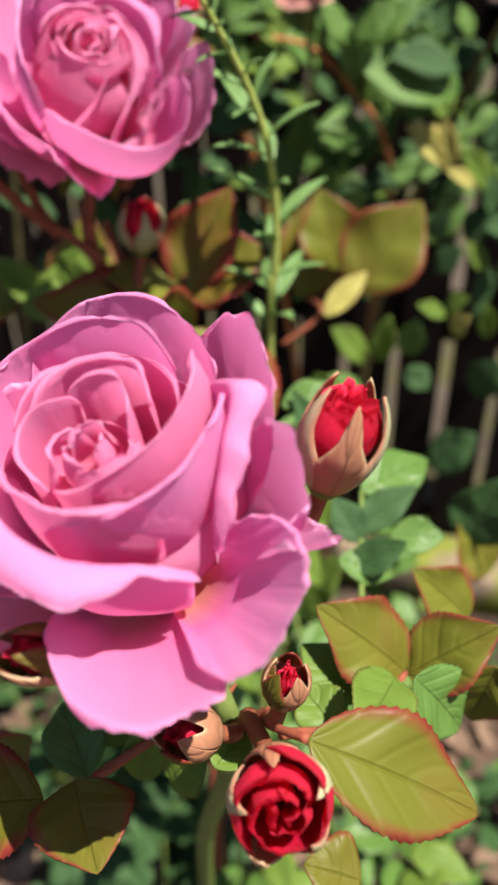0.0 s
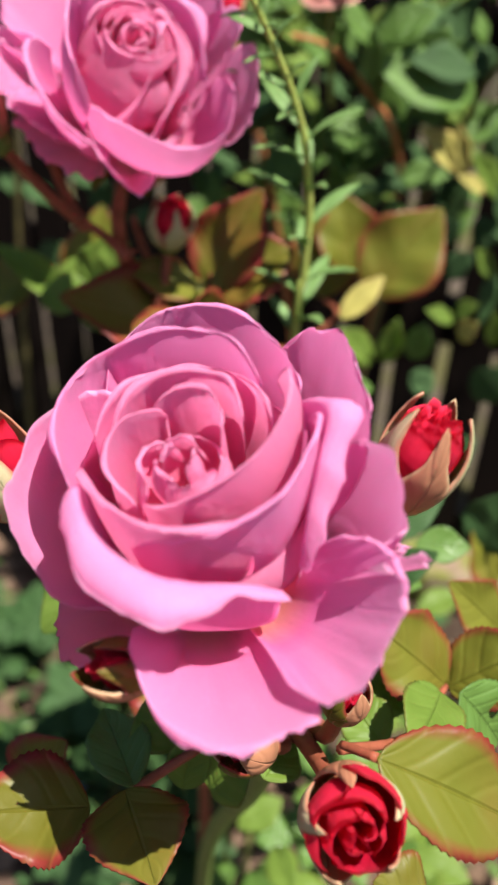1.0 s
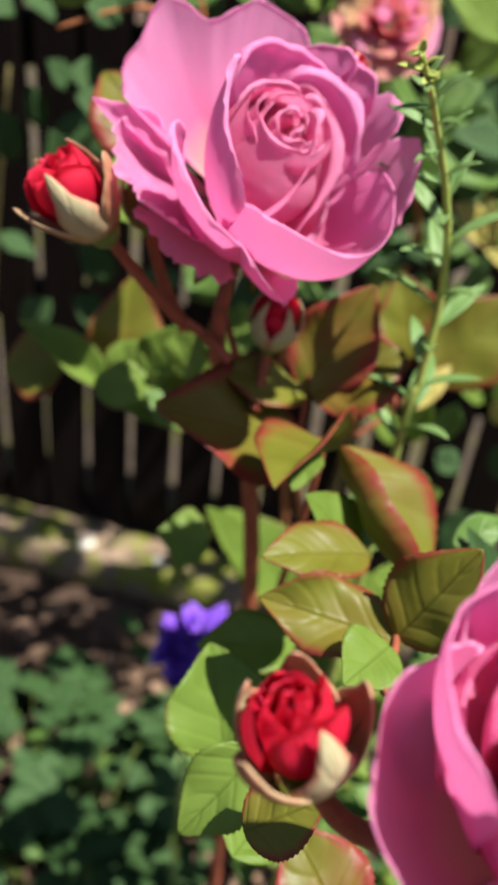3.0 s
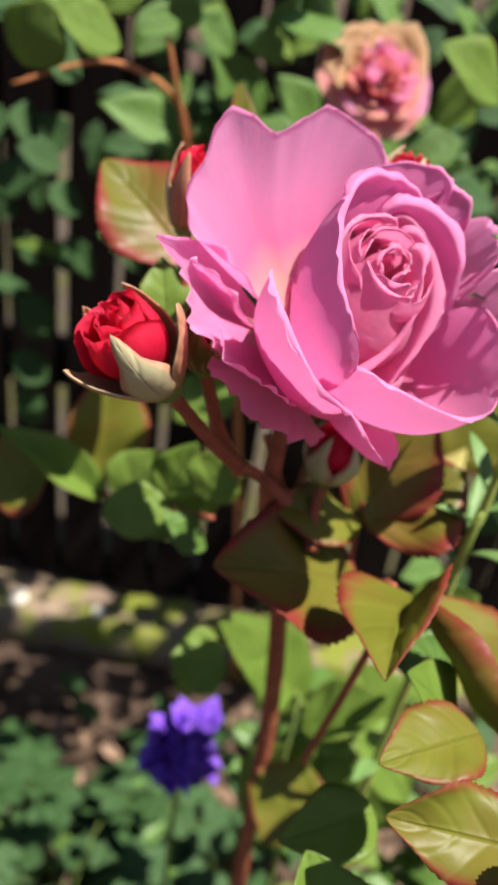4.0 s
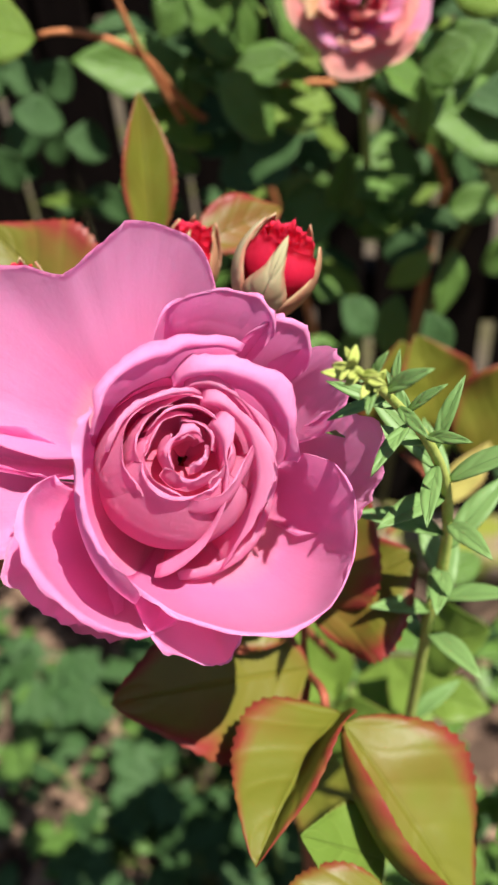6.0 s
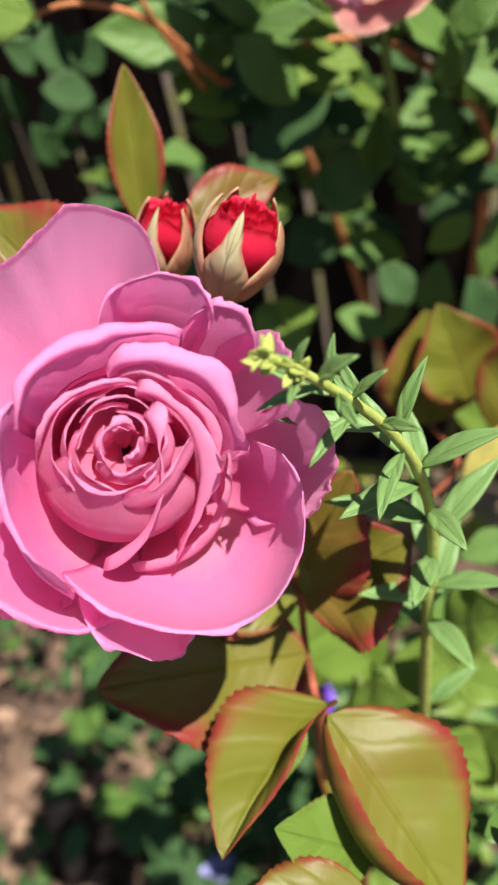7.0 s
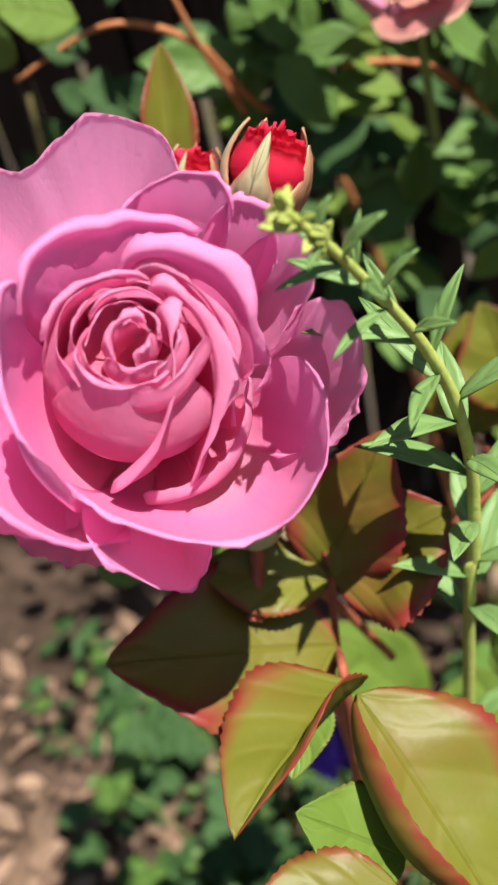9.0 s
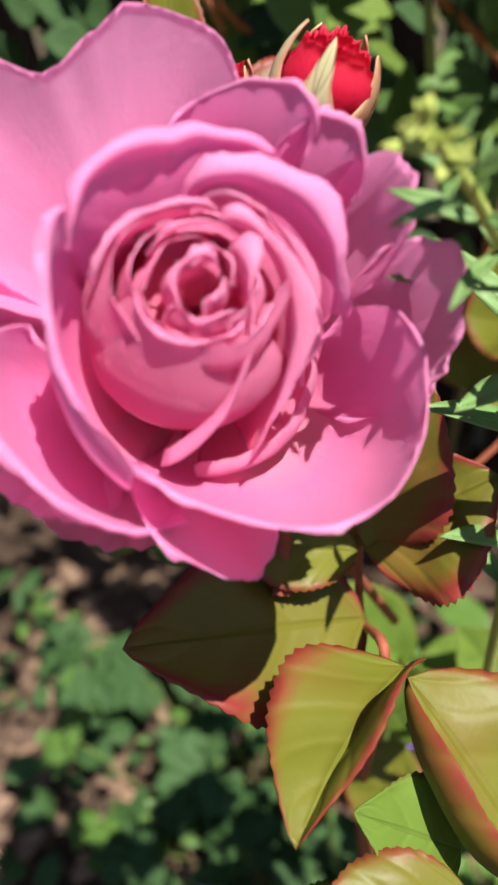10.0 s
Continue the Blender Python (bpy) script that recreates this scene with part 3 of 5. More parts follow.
inner = [
    P((-172, 12.5, 2.5), (-146, 12, 4.5), (-118, 13, 5.8), (-92, 15, 6.5), (-70, 17, 8), (-46, 18.2, 7), lip=(1.0, 0.3), ruffle=0.5, **CUP),
    P((-128, 7.6, -1), (-106, 8.8, 0.8), (-78, 9.8, 3.2), (-42, 12, 6.8), (-12, 15.4, 9), (9, 18.2, 10.8), (23, 19.7, 12.2), (34, 18.5, 8), lip=(0.7, 0.2), ruffle=0.4, cols=36, **CUP),
    P((-118, 8.2, 0), (-158, 9.2, 3), (162, 8.2, 5), (128, 6.8, 5.2), (96, 6.6, 4), lip=(0.7, 0.2), ruffle=0.4, **CUP),
    P((160, 13, 0), (124, 15.6, 1), (96, 17, 1.2), (70, 17.6, 2), (40, 16.5, 4.8), (6, 15.2, 7.2), lip=(1.0, 0.3), ruffle=0.5, cols=32, **CUP),
    P((150, 10.5, 2.5), (114, 12.4, 4), (80, 13.2, 5.2), (48, 12.6, 7.2), (14, 11, 8), lip=(0.8, 0.2), ruffle=0.5, **CUP),
    P((116, 7.4, 5), (72, 8.6, 7.6), (26, 8.8, 9), (-10, 8.4, 7), lip=(0.7, 0.2), ruffle=0.4, **CUP),
    P((-150, 17, -8), (-100, 17, -7), (-50, 19, -9), (0, 22, -7), ruffle=0.6, **CUP),
    P((20, 22, -6), (70, 21, -5), (120, 20, -7), (170, 17, -8), ruffle=0.6, **CUP),
] + spiral(7, 6.0, 1.4, 3.0, 5.8, 30, half=62)
flower((0.031, -0.156, 0.590), (-0.08, -0.30, 0.95), "open pink rose with frilled lower petals and a yellow throat", outer, middle, inner, (2.0, -3.2))


def bud(at, normal, length, width, openness, label, petal_mat=None, sepal_mat=None, gap=0.35, stem_to=None, spin=0.0, group="rose buds", reflex=0.0):
    """A rosebud: at is its foot, a rolled heart of petals, five sepals with drawn-out tips."""
    c, (e1, e2, n) = Vector(at), axes(normal)
    ob = thing("rose_bud", c, label, "rose bud", group)
    mid = c + n * length * 0.86
    fr = (mid, (e1, e2, n))
    w = width * 500
    tuck = 0.62 if gap < -0.3 else 1.0
    for k in range(11):
        f = k / 10
        adopt(ob, part("petal", petal(fr, 137.5 * k + spin, 80 - 20 * f, w * (0.92 - 0.72 * f) * (0.72 + 0.3 * openness) * tuck, (2.6 * f + 0.2) * tuck - 2.4 * (1 - tuck), -0.9, 0.9, rb=width * 0.12, hb=-length * 0.82, belly=w * 0.34 * (1 - f) * tuck, lift=0.9, ruffle=0.0009, seed=k + int(spin), rows=10, cols=12), petal_mat or RED))
    bm = bmesh.new()
    bmesh.ops.create_uvsphere(bm, u_segments=14, v_segments=8, radius=1, matrix=Matrix.Translation(c) @ Matrix(((e1.x, e2.x, n.x, 0), (e1.y, e2.y, n.y, 0), (e1.z, e2.z, n.z, 0), (0, 0, 0, 1))) @ Matrix.Diagonal((width * 0.24, width * 0.24, width * 0.30, 1)))
    adopt(ob, part("hip", bm, STEM_GREEN))
    rng = random.Random(int(spin) + 7)
    for k in range(5):
        a0 = radians(72 * k + spin)
        out = reflex * (1 if k % 2 else 0.25)

        def place(v, i, a0=a0, out=out):
            u = 2 * i - 1
            body = (1 - v) ** 0.55 if v < 1 else 0
            half = radians(56 * (1 - gap)) * body * (0.55 + 0.45 * math.sin(math.pi * min(1, v * 1.3 + 0.15)))
            a = a0 + half * u
            prof = math.sin(math.pi * min(0.93, 0.12 + v * 0.74)) ** 0.8
            rad = width * 0.5 * (0.24 + 0.76 * prof) * (1 + 0.06 * (1 - u * u)) + out * width * v * v * 0.9
            return c + (e1 * math.cos(a) + e2 * math.sin(a)) * rad + n * (length * (1.06 * v - 0.02) - out * length * 0.55 * v * v)

        bm = bmesh.new()
        grid(bm, 12, 6, place)
        bmesh.ops.remove_doubles(bm, verts=bm.verts[:], dist=1e-6)
        bmesh.ops.solidify(bm, geom=bm.faces[:], thickness=0.0004)
        adopt(ob, part("sepal", bm, (sepal_mat or (SEPAL, SEPAL_RED))[k % 2]))
    if stem_to is not None:
        s1 = Vector(stem_to)
        m1 = c - n * (s1 - c).length * 0.45
        adopt(ob, part("stem", tube([c, m1 * 0.7 + s1 * 0.3, s1], (0.0016, 0.0022)), STEM_RED))
    return ob


# ---- rose leaves ----
leaf_count = [0]


def leaflet(parent, base, tip, width, material, face, fold=0.25, curl=0.12, roll=0.0, wave=0.1):
    leaf_count[0] += 1
    k = leaf_count[0]
    bm = blade(base, tip, width * 1.12, face, fold, curl, 22, 0.024, roll, 36, 12, 0.45, k, 0.0003, random.Random(k).uniform(-0.25, 0.25), wave)
    return adopt(parent, part("leaflet", bm, material))


spray = thing("rose_leaf_spray", (0.0244, 0.0220, 0.5102), "bronze-green rose leaves with red toothed edges below the bloom", "leaf spray", "rose leaves")
leaflet(spray, (0.0244, 0.0220, 0.5102), (-0.0255, 0.0040, 0.5364), 0.0381, LEAF_DARK, (0.25, -0.36, 0.90), fold=0.12, curl=0.10)
leaflet(spray, (0.0243, 0.0300, 0.5253), (-0.0067, 0.0280, 0.5367), 0.0188, LEAF_RED, (0.22, -0.41, 0.89), fold=0.15)
leaflet(spray, (0.0233, 0.0330, 0.5251), (0.0424, 0.0400, 0.5631), 0.0265, LEAF_DARK, (0.15, -0.46, 0.88), fold=0.35)
leaflet(spray, (0.0257, 0.0300, 0.5262), (0.0550, 0.0320, 0.5440), 0.0350, LEAF_DARK, (0.13, -0.43, 0.89), fold=0.30, wave=0.25)
leaflet(spray, (0.0305, 0.0000, 0.5256), (0.0059, -0.0362, 0.5395), 0.0260, LEAF_RED, (-0.27, 0.40, 0.87), fold=0.8, curl=0.2)
leaflet(spray, (0.0300, -0.0050, 0.5300), (0.0555, -0.0420, 0.5010), 0.0380, LEAF_RED, (0.42, -0.22, 0.88), fold=0.2, roll=1.5)
adopt(spray, part("petiole", tube([(0.0250, 0.0340, 0.5259), (0.0236, 0.0260, 0.5042), (0.0267, 0.0040, 0.5207), (0.0206, 0.0200, 0.4242)], (0.0009, 0.0014)), STEM_RED))

spray = thing("rose_leaf_spray", (-0.0079, 0.1200, 0.5901), "rose leaves with pink edges standing behind the bloom", "leaf spray", "rose leaves")
leaflet(spray, (-0.0079, 0.1200, 0.5901), (-0.0055, 0.1420, 0.6273), 0.0137, LEAF_RED, (0.27, -0.66, 0.71), fold=0.8, curl=0.02)
leaflet(spray, (-0.0252, 0.0900, 0.5833), (-0.0517, 0.1150, 0.6068), 0.0334, LEAF_DARK, (0.04, -0.69, 0.72), fold=0.2)
leaflet(spray, (0.0054, 0.1150, 0.5926), (0.0326, 0.1300, 0.5929), 0.0162, LEAF_DARK, (0.18, -0.62, 0.76), fold=0.3)
leaflet(spray, (-0.0357, 0.0700, 0.5666), (-0.0421, 0.0900, 0.5698), 0.0149, LEAF_LIME, (0.03, -0.62, 0.78))
leaflet(spray, (-0.0369, 0.0500, 0.5805), (-0.0383, 0.0600, 0.5964), 0.0131, LEAF_LIME, (0.01, -0.64, 0.76))
adopt(spray, part("petiole", tube([(-0.0079, 0.1180, 0.5894), (-0.0089, 0.0900, 0.5658)], (0.001, 0.0014)), STEM_RED))

spray = thing("rose_leaf_spray", (0.0748, 0.1350, 0.4736), "pair of pale rose leaves edged with pink", "leaf spray", "rose leaves")
leaflet(spray, (0.0748, 0.1350, 0.4736), (0.0766, 0.1480, 0.5197), 0.0350, LEAF_RED, (0.09, -0.70, 0.71), fold=0.2)
leaflet(spray, (0.0966, 0.1150, 0.4865), (0.1272, 0.1250, 0.5273), 0.0378, LEAF_RED, (0.02, -0.70, 0.71), fold=0.3)
leaflet(spray, (0.0825, 0.1000, 0.4804), (0.1022, 0.1100, 0.4991), 0.0108, LEAF_YELLOW, (0.05, -0.67, 0.74), fold=0.4)
leaflet(spray, (0.0894, 0.1300, 0.4905), (0.0797, 0.1400, 0.5284), 0.0302, LEAF_RED, (0.02, -0.53, 0.85), fold=0.25)
adopt(spray, part("petiole", tube([(0.0753, 0.1340, 0.4741), (0.0816, 0.1100, 0.4767), (0.0624, 0.1000, 0.4649)], (0.0009, 0.0012)), STEM_RED))

spray = thing("rose_leaf_spray", (0.0205, 0.0000, 0.5277), "small lime rose leaves on a red stalk by the bud", "leaf spray", "rose leaves")
leaflet(spray, (0.0205, 0.0000, 0.5277), (0.0150, -0.0200, 0.5241), 0.0116, LEAF_LIME, (-0.03, -0.56, 0.82))
adopt(spray, part("petiole", tube([(-0.0057, 0.0450, 0.5489), (0.0026, 0.0400, 0.5286), (0.0201, 0.0450, 0.5028), (0.0362, 0.0600, 0.4473)], (0.0012, 0.0016)), STEM_RED))

spray = thing("rose_leaf_spray", (-0.0475, 0.1500, 0.4561), "sunlit green rose leaves on a red stalk", "leaf spray", "rose leaves")
leaflet(spray, (-0.0475, 0.1500, 0.4561), (-0.0412, 0.1650, 0.5071), 0.0326, LEAF_RED, (0.14, -0.65, 0.75), fold=0.35)
leaflet(spray, (-0.0466, 0.1100, 0.4752), (-0.0877, 0.1200, 0.5032), 0.0146, LEAF_LIME, (0.18, -0.63, 0.76), fold=0.9)
leaflet(spray, (-0.0694, 0.1200, 0.4823), (-0.0962, 0.1200, 0.4778), 0.0322, LEAF_RED, (0.21, -0.61, 0.76), fold=0.2)
leaflet(spray, (-0.0413, 0.1000, 0.4818), (-0.0126, 0.0800, 0.4768), 0.0165, LEAF_LIME, (0.10, -0.60, 0.79), fold=0.5)
leaflet(spray, (-0.0366, 0.1000, 0.4849), (-0.0156, 0.0900, 0.4895), 0.0188, LEAF_LIME, (0.10, -0.62, 0.78))
leaflet(spray, (-0.0224, 0.0900, 0.4864), (-0.0029, 0.0700, 0.5202), 0.0178, LEAF_LIME, (0.07, -0.63, 0.78), fold=0.4)
leaflet(spray, (-0.0437, 0.0900, 0.4891), (-0.0282, 0.0900, 0.5115), 0.0218, LEAF_LIME, (0.02, -0.54, 0.84))
leaflet(spray, (-0.0506, 0.0700, 0.5044), (-0.0258, 0.0600, 0.5023), 0.0184, LEAF_LIME, (0.02, -0.51, 0.86))
leaflet(spray, (-0.0303, 0.0700, 0.5058), (-0.0213, 0.0700, 0.5290), 0.0165, LEAF_LIME, (-0.01, -0.54, 0.84))
leaflet(spray, (-0.0196, 0.0600, 0.5140), (-0.0108, 0.0600, 0.5320), 0.0177, LEAF_LIME, (-0.05, -0.54, 0.84))
leaflet(spray, (-0.0316, 0.0600, 0.5051), (-0.0153, 0.0600, 0.4914), 0.0130, LEAF_GREEN, (-0.02, -0.50, 0.87))
adopt(spray, part("petiole", tube([(-0.0490, 0.1100, 0.4776), (-0.0281, 0.0800, 0.4944), (-0.0149, 0.0600, 0.5053)], (0.0009, 0.0011)), STEM_RED))

spray = thing("rose_leaf_spray", (0.0453, 0.0850, 0.3739), "lime green rose leaves low on the bush", "leaf spray", "rose leaves")
leaflet(spray, (0.0453, 0.0850, 0.3739), (0.0077, 0.0900, 0.4282), 0.0318, LEAF_LIME, (-0.08, -0.41, 0.91))
leaflet(spray, (0.0439, 0.0800, 0.3666), (0.0875, 0.0750, 0.3708), 0.0335, LEAF_LIME, (-0.13, -0.36, 0.92))
leaflet(spray, (0.0670, 0.0700, 0.3313), (0.0224, 0.0850, 0.3165), 0.0434, LEAF_LIME, (-0.08, -0.33, 0.94), fold=0.15)
leaflet(spray, (-0.0021, 0.0600, 0.4314), (-0.0242, 0.0600, 0.4376), 0.0232, LEAF_LIME, (-0.02, -0.41, 0.91), fold=0.2)
leaflet(spray, (0.0753, 0.0600, 0.3177), (0.0934, 0.0600, 0.3596), 0.0289, LEAF_LIME, (-0.15, -0.31, 0.94))
leaflet(spray, (0.0838, 0.0750, 0.3650), (0.0628, 0.0800, 0.4052), 0.0278, LEAF_LIME, (-0.15, -0.37, 0.91))
leaflet(spray, (0.0518, 0.0000, 0.4950), (0.0304, -0.0000, 0.4990), 0.0166, LEAF_GREEN, (-0.08, -0.53, 0.85))
leaflet(spray, (0.0362, -0.0300, 0.5079), (0.0174, -0.0300, 0.5303), 0.0191, LEAF_LIME, (0.15, -0.26, 0.95), fold=0.2)
leaflet(spray, (0.0388, 0.0500, 0.3771), (0.0180, 0.0300, 0.3542), 0.0326, LEAF_RED, (-0.08, -0.31, 0.95))
leaflet(spray, (0.0348, -0.0400, 0.5181), (0.0040, -0.0500, 0.5254), 0.0188, LEAF_RED, (-0.17, -0.27, 0.95))
adopt(spray, part("petiole", tube([(0.0453, 0.0850, 0.3739), (0.0603, 0.0700, 0.3506), (0.0745, 0.0500, 0.3061)], (0.001, 0.0014)), STEM_GREEN))

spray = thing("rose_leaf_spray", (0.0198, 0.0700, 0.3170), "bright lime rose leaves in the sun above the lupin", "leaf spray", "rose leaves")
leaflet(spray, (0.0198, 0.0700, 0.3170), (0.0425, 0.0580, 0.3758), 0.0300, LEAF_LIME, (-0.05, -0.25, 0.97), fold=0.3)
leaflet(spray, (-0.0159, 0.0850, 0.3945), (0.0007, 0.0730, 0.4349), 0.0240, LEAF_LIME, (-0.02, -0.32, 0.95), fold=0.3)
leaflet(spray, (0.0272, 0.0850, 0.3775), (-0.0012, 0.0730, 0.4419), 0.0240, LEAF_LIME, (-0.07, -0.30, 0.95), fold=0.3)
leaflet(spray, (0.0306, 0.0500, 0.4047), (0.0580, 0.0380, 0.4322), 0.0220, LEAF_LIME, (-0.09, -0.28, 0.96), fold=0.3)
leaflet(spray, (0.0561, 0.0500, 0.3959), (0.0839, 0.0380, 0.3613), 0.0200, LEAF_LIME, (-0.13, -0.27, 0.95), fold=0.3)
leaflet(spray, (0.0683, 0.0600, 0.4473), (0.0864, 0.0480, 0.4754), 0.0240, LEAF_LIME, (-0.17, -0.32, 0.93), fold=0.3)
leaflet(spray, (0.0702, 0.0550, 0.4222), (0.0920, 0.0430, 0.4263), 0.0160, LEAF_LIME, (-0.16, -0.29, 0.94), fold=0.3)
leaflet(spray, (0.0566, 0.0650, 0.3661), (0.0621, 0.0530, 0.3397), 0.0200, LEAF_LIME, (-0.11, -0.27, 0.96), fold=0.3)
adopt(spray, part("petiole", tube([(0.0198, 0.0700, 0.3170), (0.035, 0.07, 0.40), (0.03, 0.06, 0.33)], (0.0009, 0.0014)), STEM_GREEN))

spray = thing("rose_leaf_spray", (0.0360, -0.0700, 0.5166), "rose leaves with red margins between the two blooms", "leaf spray", "rose leaves")
leaflet(spray, (0.0360, -0.0700, 0.5166), (0.0028, -0.0600, 0.5207), 0.0193, LEAF_RED, (-0.06, -0.45, 0.89), fold=0.4, wave=0.3)
leaflet(spray, (0.0364, -0.0700, 0.5177), (0.0502, -0.0700, 0.5471), 0.0210, LEAF_RED, (-0.15, -0.46, 0.88), fold=0.3)
leaflet(spray, (0.0332, -0.0750, 0.5205), (0.0194, -0.0900, 0.5246), 0.0152, LEAF_LIME, (-0.09, -0.42, 0.90))
leaflet(spray, (-0.0021, -0.0700, 0.4684), (-0.0070, -0.0500, 0.4922), 0.0275, LEAF_LIME, (0.03, -0.40, 0.92), fold=0.5)
leaflet(spray, (0.0039, -0.0900, 0.5013), (-0.0149, -0.1000, 0.4820), 0.0167, LEAF_LIME, (0.02, -0.34, 0.94), fold=0.3)
leaflet(spray, (-0.0016, -0.1100, 0.5002), (0.0142, -0.1100, 0.5125), 0.0151, LEAF_RED, (-0.02, -0.32, 0.95))
leaflet(spray, (0.0211, -0.0300, 0.4717), (-0.0097, -0.0400, 0.4803), 0.0186, LEAF_LIME, (0.01, -0.44, 0.90))
adopt(spray, part("petiole", tube([(0.0359, -0.0600, 0.5246), (0.0364, -0.0700, 0.5177), (0.0287, -0.0900, 0.5218)], (0.0009, 0.0011)), STEM_RED))

spray = thing("rose_leaf_spray", (0.0664, -0.1750, 0.5437), "broad olive rose leaf with a fine red margin beside the bud", "leaf spray", "rose leaves")
leaflet(spray, (0.0664, -0.1750, 0.5437), (0.0987, -0.1750, 0.5228), 0.0186, LEAF_RED, (0.01, -0.36, 0.93), fold=0.2)
adopt(spray, part("petiole", tube([(0.0612, -0.1700, 0.5395), (0.0664, -0.1750, 0.5437)], (0.0008, 0.0009)), STEM_RED))

spray = thing("rose_leaf_spray", (0.0915, -0.1300, 0.5055), "cluster of olive rose leaves close under the bloom", "leaf spray", "rose leaves")
leaflet(spray, (0.0915, -0.1300, 0.5055), (0.0704, -0.1300, 0.5272), 0.0194, LEAF_RED, (0.03, -0.45, 0.89), fold=0.25)
leaflet(spray, (0.0922, -0.1300, 0.5045), (0.1110, -0.1300, 0.5217), 0.0169, LEAF_RED, (-0.03, -0.44, 0.90), fold=0.3)
leaflet(spray, (0.1137, -0.1000, 0.4914), (0.0972, -0.1000, 0.5094), 0.0152, LEAF_RED, (-0.03, -0.48, 0.88), fold=0.3)
leaflet(spray, (0.0871, -0.1400, 0.5160), (0.0777, -0.1600, 0.5240), 0.0129, LEAF_LIME, (0.02, -0.40, 0.91))
leaflet(spray, (0.0914, -0.1400, 0.5161), (0.1043, -0.1400, 0.4982), 0.0153, LEAF_GREEN, (-0.02, -0.40, 0.91))
leaflet(spray, (0.0802, -0.1400, 0.5079), (0.0669, -0.1300, 0.5149), 0.0129, LEAF_LIME, (0.06, -0.42, 0.90))
leaflet(spray, (0.0746, -0.1500, 0.5094), (0.0661, -0.1400, 0.5134), 0.0111, LEAF_LIME, (0.07, -0.40, 0.91))
leaflet(spray, (0.1125, -0.1300, 0.5082), (0.1090, -0.1300, 0.4865), 0.0123, LEAF_RED, (-0.05, -0.41, 0.91))
leaflet(spray, (0.0859, -0.1200, 0.4883), (0.0751, -0.1200, 0.5012), 0.0129, LEAF_GREEN, (0.04, -0.43, 0.90))
adopt(spray, part("petiole", tube([(0.0916, -0.1300, 0.5051), (0.0791, -0.1500, 0.5136), (0.0622, -0.1650, 0.5306)], (0.0008, 0.0011)), STEM_RED))

spray = thing("rose_leaf_spray", (0.0136, -0.1650, 0.5069), "olive and lime rose leaves under the low bud", "leaf spray", "rose leaves")
leaflet(spray, (0.0136, -0.1650, 0.5069), (-0.0059, -0.1750, 0.5206), 0.0195, LEAF_DARK, (0.19, -0.32, 0.93), fold=0.1)
leaflet(spray, (0.0210, -0.1650, 0.5138), (0.0296, -0.1850, 0.5181), 0.0178, LEAF_RED, (0.11, -0.31, 0.95), fold=0.15)
leaflet(spray, (0.0218, -0.1600, 0.5065), (0.0118, -0.1400, 0.5055), 0.0122, LEAF_GREEN, (0.14, -0.36, 0.92))
leaflet(spray, (0.0296, -0.1500, 0.5049), (0.0214, -0.1400, 0.5084), 0.0137, LEAF_LIME, (0.11, -0.38, 0.92))
leaflet(spray, (0.0367, -0.1500, 0.4900), (0.0455, -0.1500, 0.5064), 0.0138, LEAF_LIME, (0.05, -0.35, 0.93))
leaflet(spray, (0.0313, -0.1550, 0.4979), (0.0340, -0.1500, 0.5136), 0.0085, LEAF_LIME, (0.08, -0.36, 0.93))
leaflet(spray, (0.0289, -0.1100, 0.4534), (0.0145, -0.0900, 0.4702), 0.0237, LEAF_DARK, (0.02, -0.37, 0.93), fold=0.2)
leaflet(spray, (0.0248, -0.1100, 0.4353), (0.0342, -0.1100, 0.4595), 0.0190, LEAF_LIME, (0.01, -0.33, 0.94))
leaflet(spray, (-0.0011, -0.1000, 0.4724), (0.0115, -0.0800, 0.4672), 0.0191, LEAF_LIME, (0.07, -0.40, 0.91))
leaflet(spray, (0.0019, -0.0700, 0.4562), (-0.0016, -0.0500, 0.4674), 0.0197, LEAF_LIME, (0.09, -0.45, 0.89))
leaflet(spray, (0.0133, -0.0600, 0.4476), (0.0171, -0.0500, 0.4640), 0.0185, LEAF_GREEN, (0.05, -0.45, 0.89))
leaflet(spray, (-0.0092, -0.1400, 0.4673), (0.0011, -0.1400, 0.4906), 0.0192, LEAF_DARK, (0.09, -0.30, 0.95))
leaflet(spray, (0.0485, -0.1600, 0.5114), (0.0551, -0.1500, 0.5107), 0.0095, LEAF_LIME, (0.13, -0.37, 0.92))
leaflet(spray, (0.0752, -0.1900, 0.5275), (0.0659, -0.1900, 0.5324), 0.0110, LEAF_RED, (0.06, -0.30, 0.95))
adopt(spray, part("petiole", tube([(0.0379, -0.1500, 0.5098), (0.0286, -0.1550, 0.5063), (0.0218, -0.1600, 0.5054)], (0.001, 0.0012)), STEM_RED))

spray = thing("rose_leaf_spray", (0.0878, -0.0500, 0.4951), "smaller lime leaves behind the bud in the sun", "leaf spray", "rose leaves")
leaflet(spray, (0.0878, -0.0500, 0.4951), (0.1124, -0.0300, 0.4940), 0.0150, LEAF_GREEN, (0.01, -0.56, 0.83), fold=0.2)
leaflet(spray, (0.0813, -0.0400, 0.4917), (0.0657, -0.0300, 0.5209), 0.0112, LEAF_DEEP, (0.08, -0.58, 0.81))
leaflet(spray, (0.0840, -0.0600, 0.4870), (0.1056, -0.0500, 0.4977), 0.0108, LEAF_DEEP, (0.02, -0.54, 0.84))
leaflet(spray, (0.0866, -0.0700, 0.4915), (0.0780, -0.0600, 0.5009), 0.0104, LEAF_DEEP, (0.05, -0.53, 0.85))
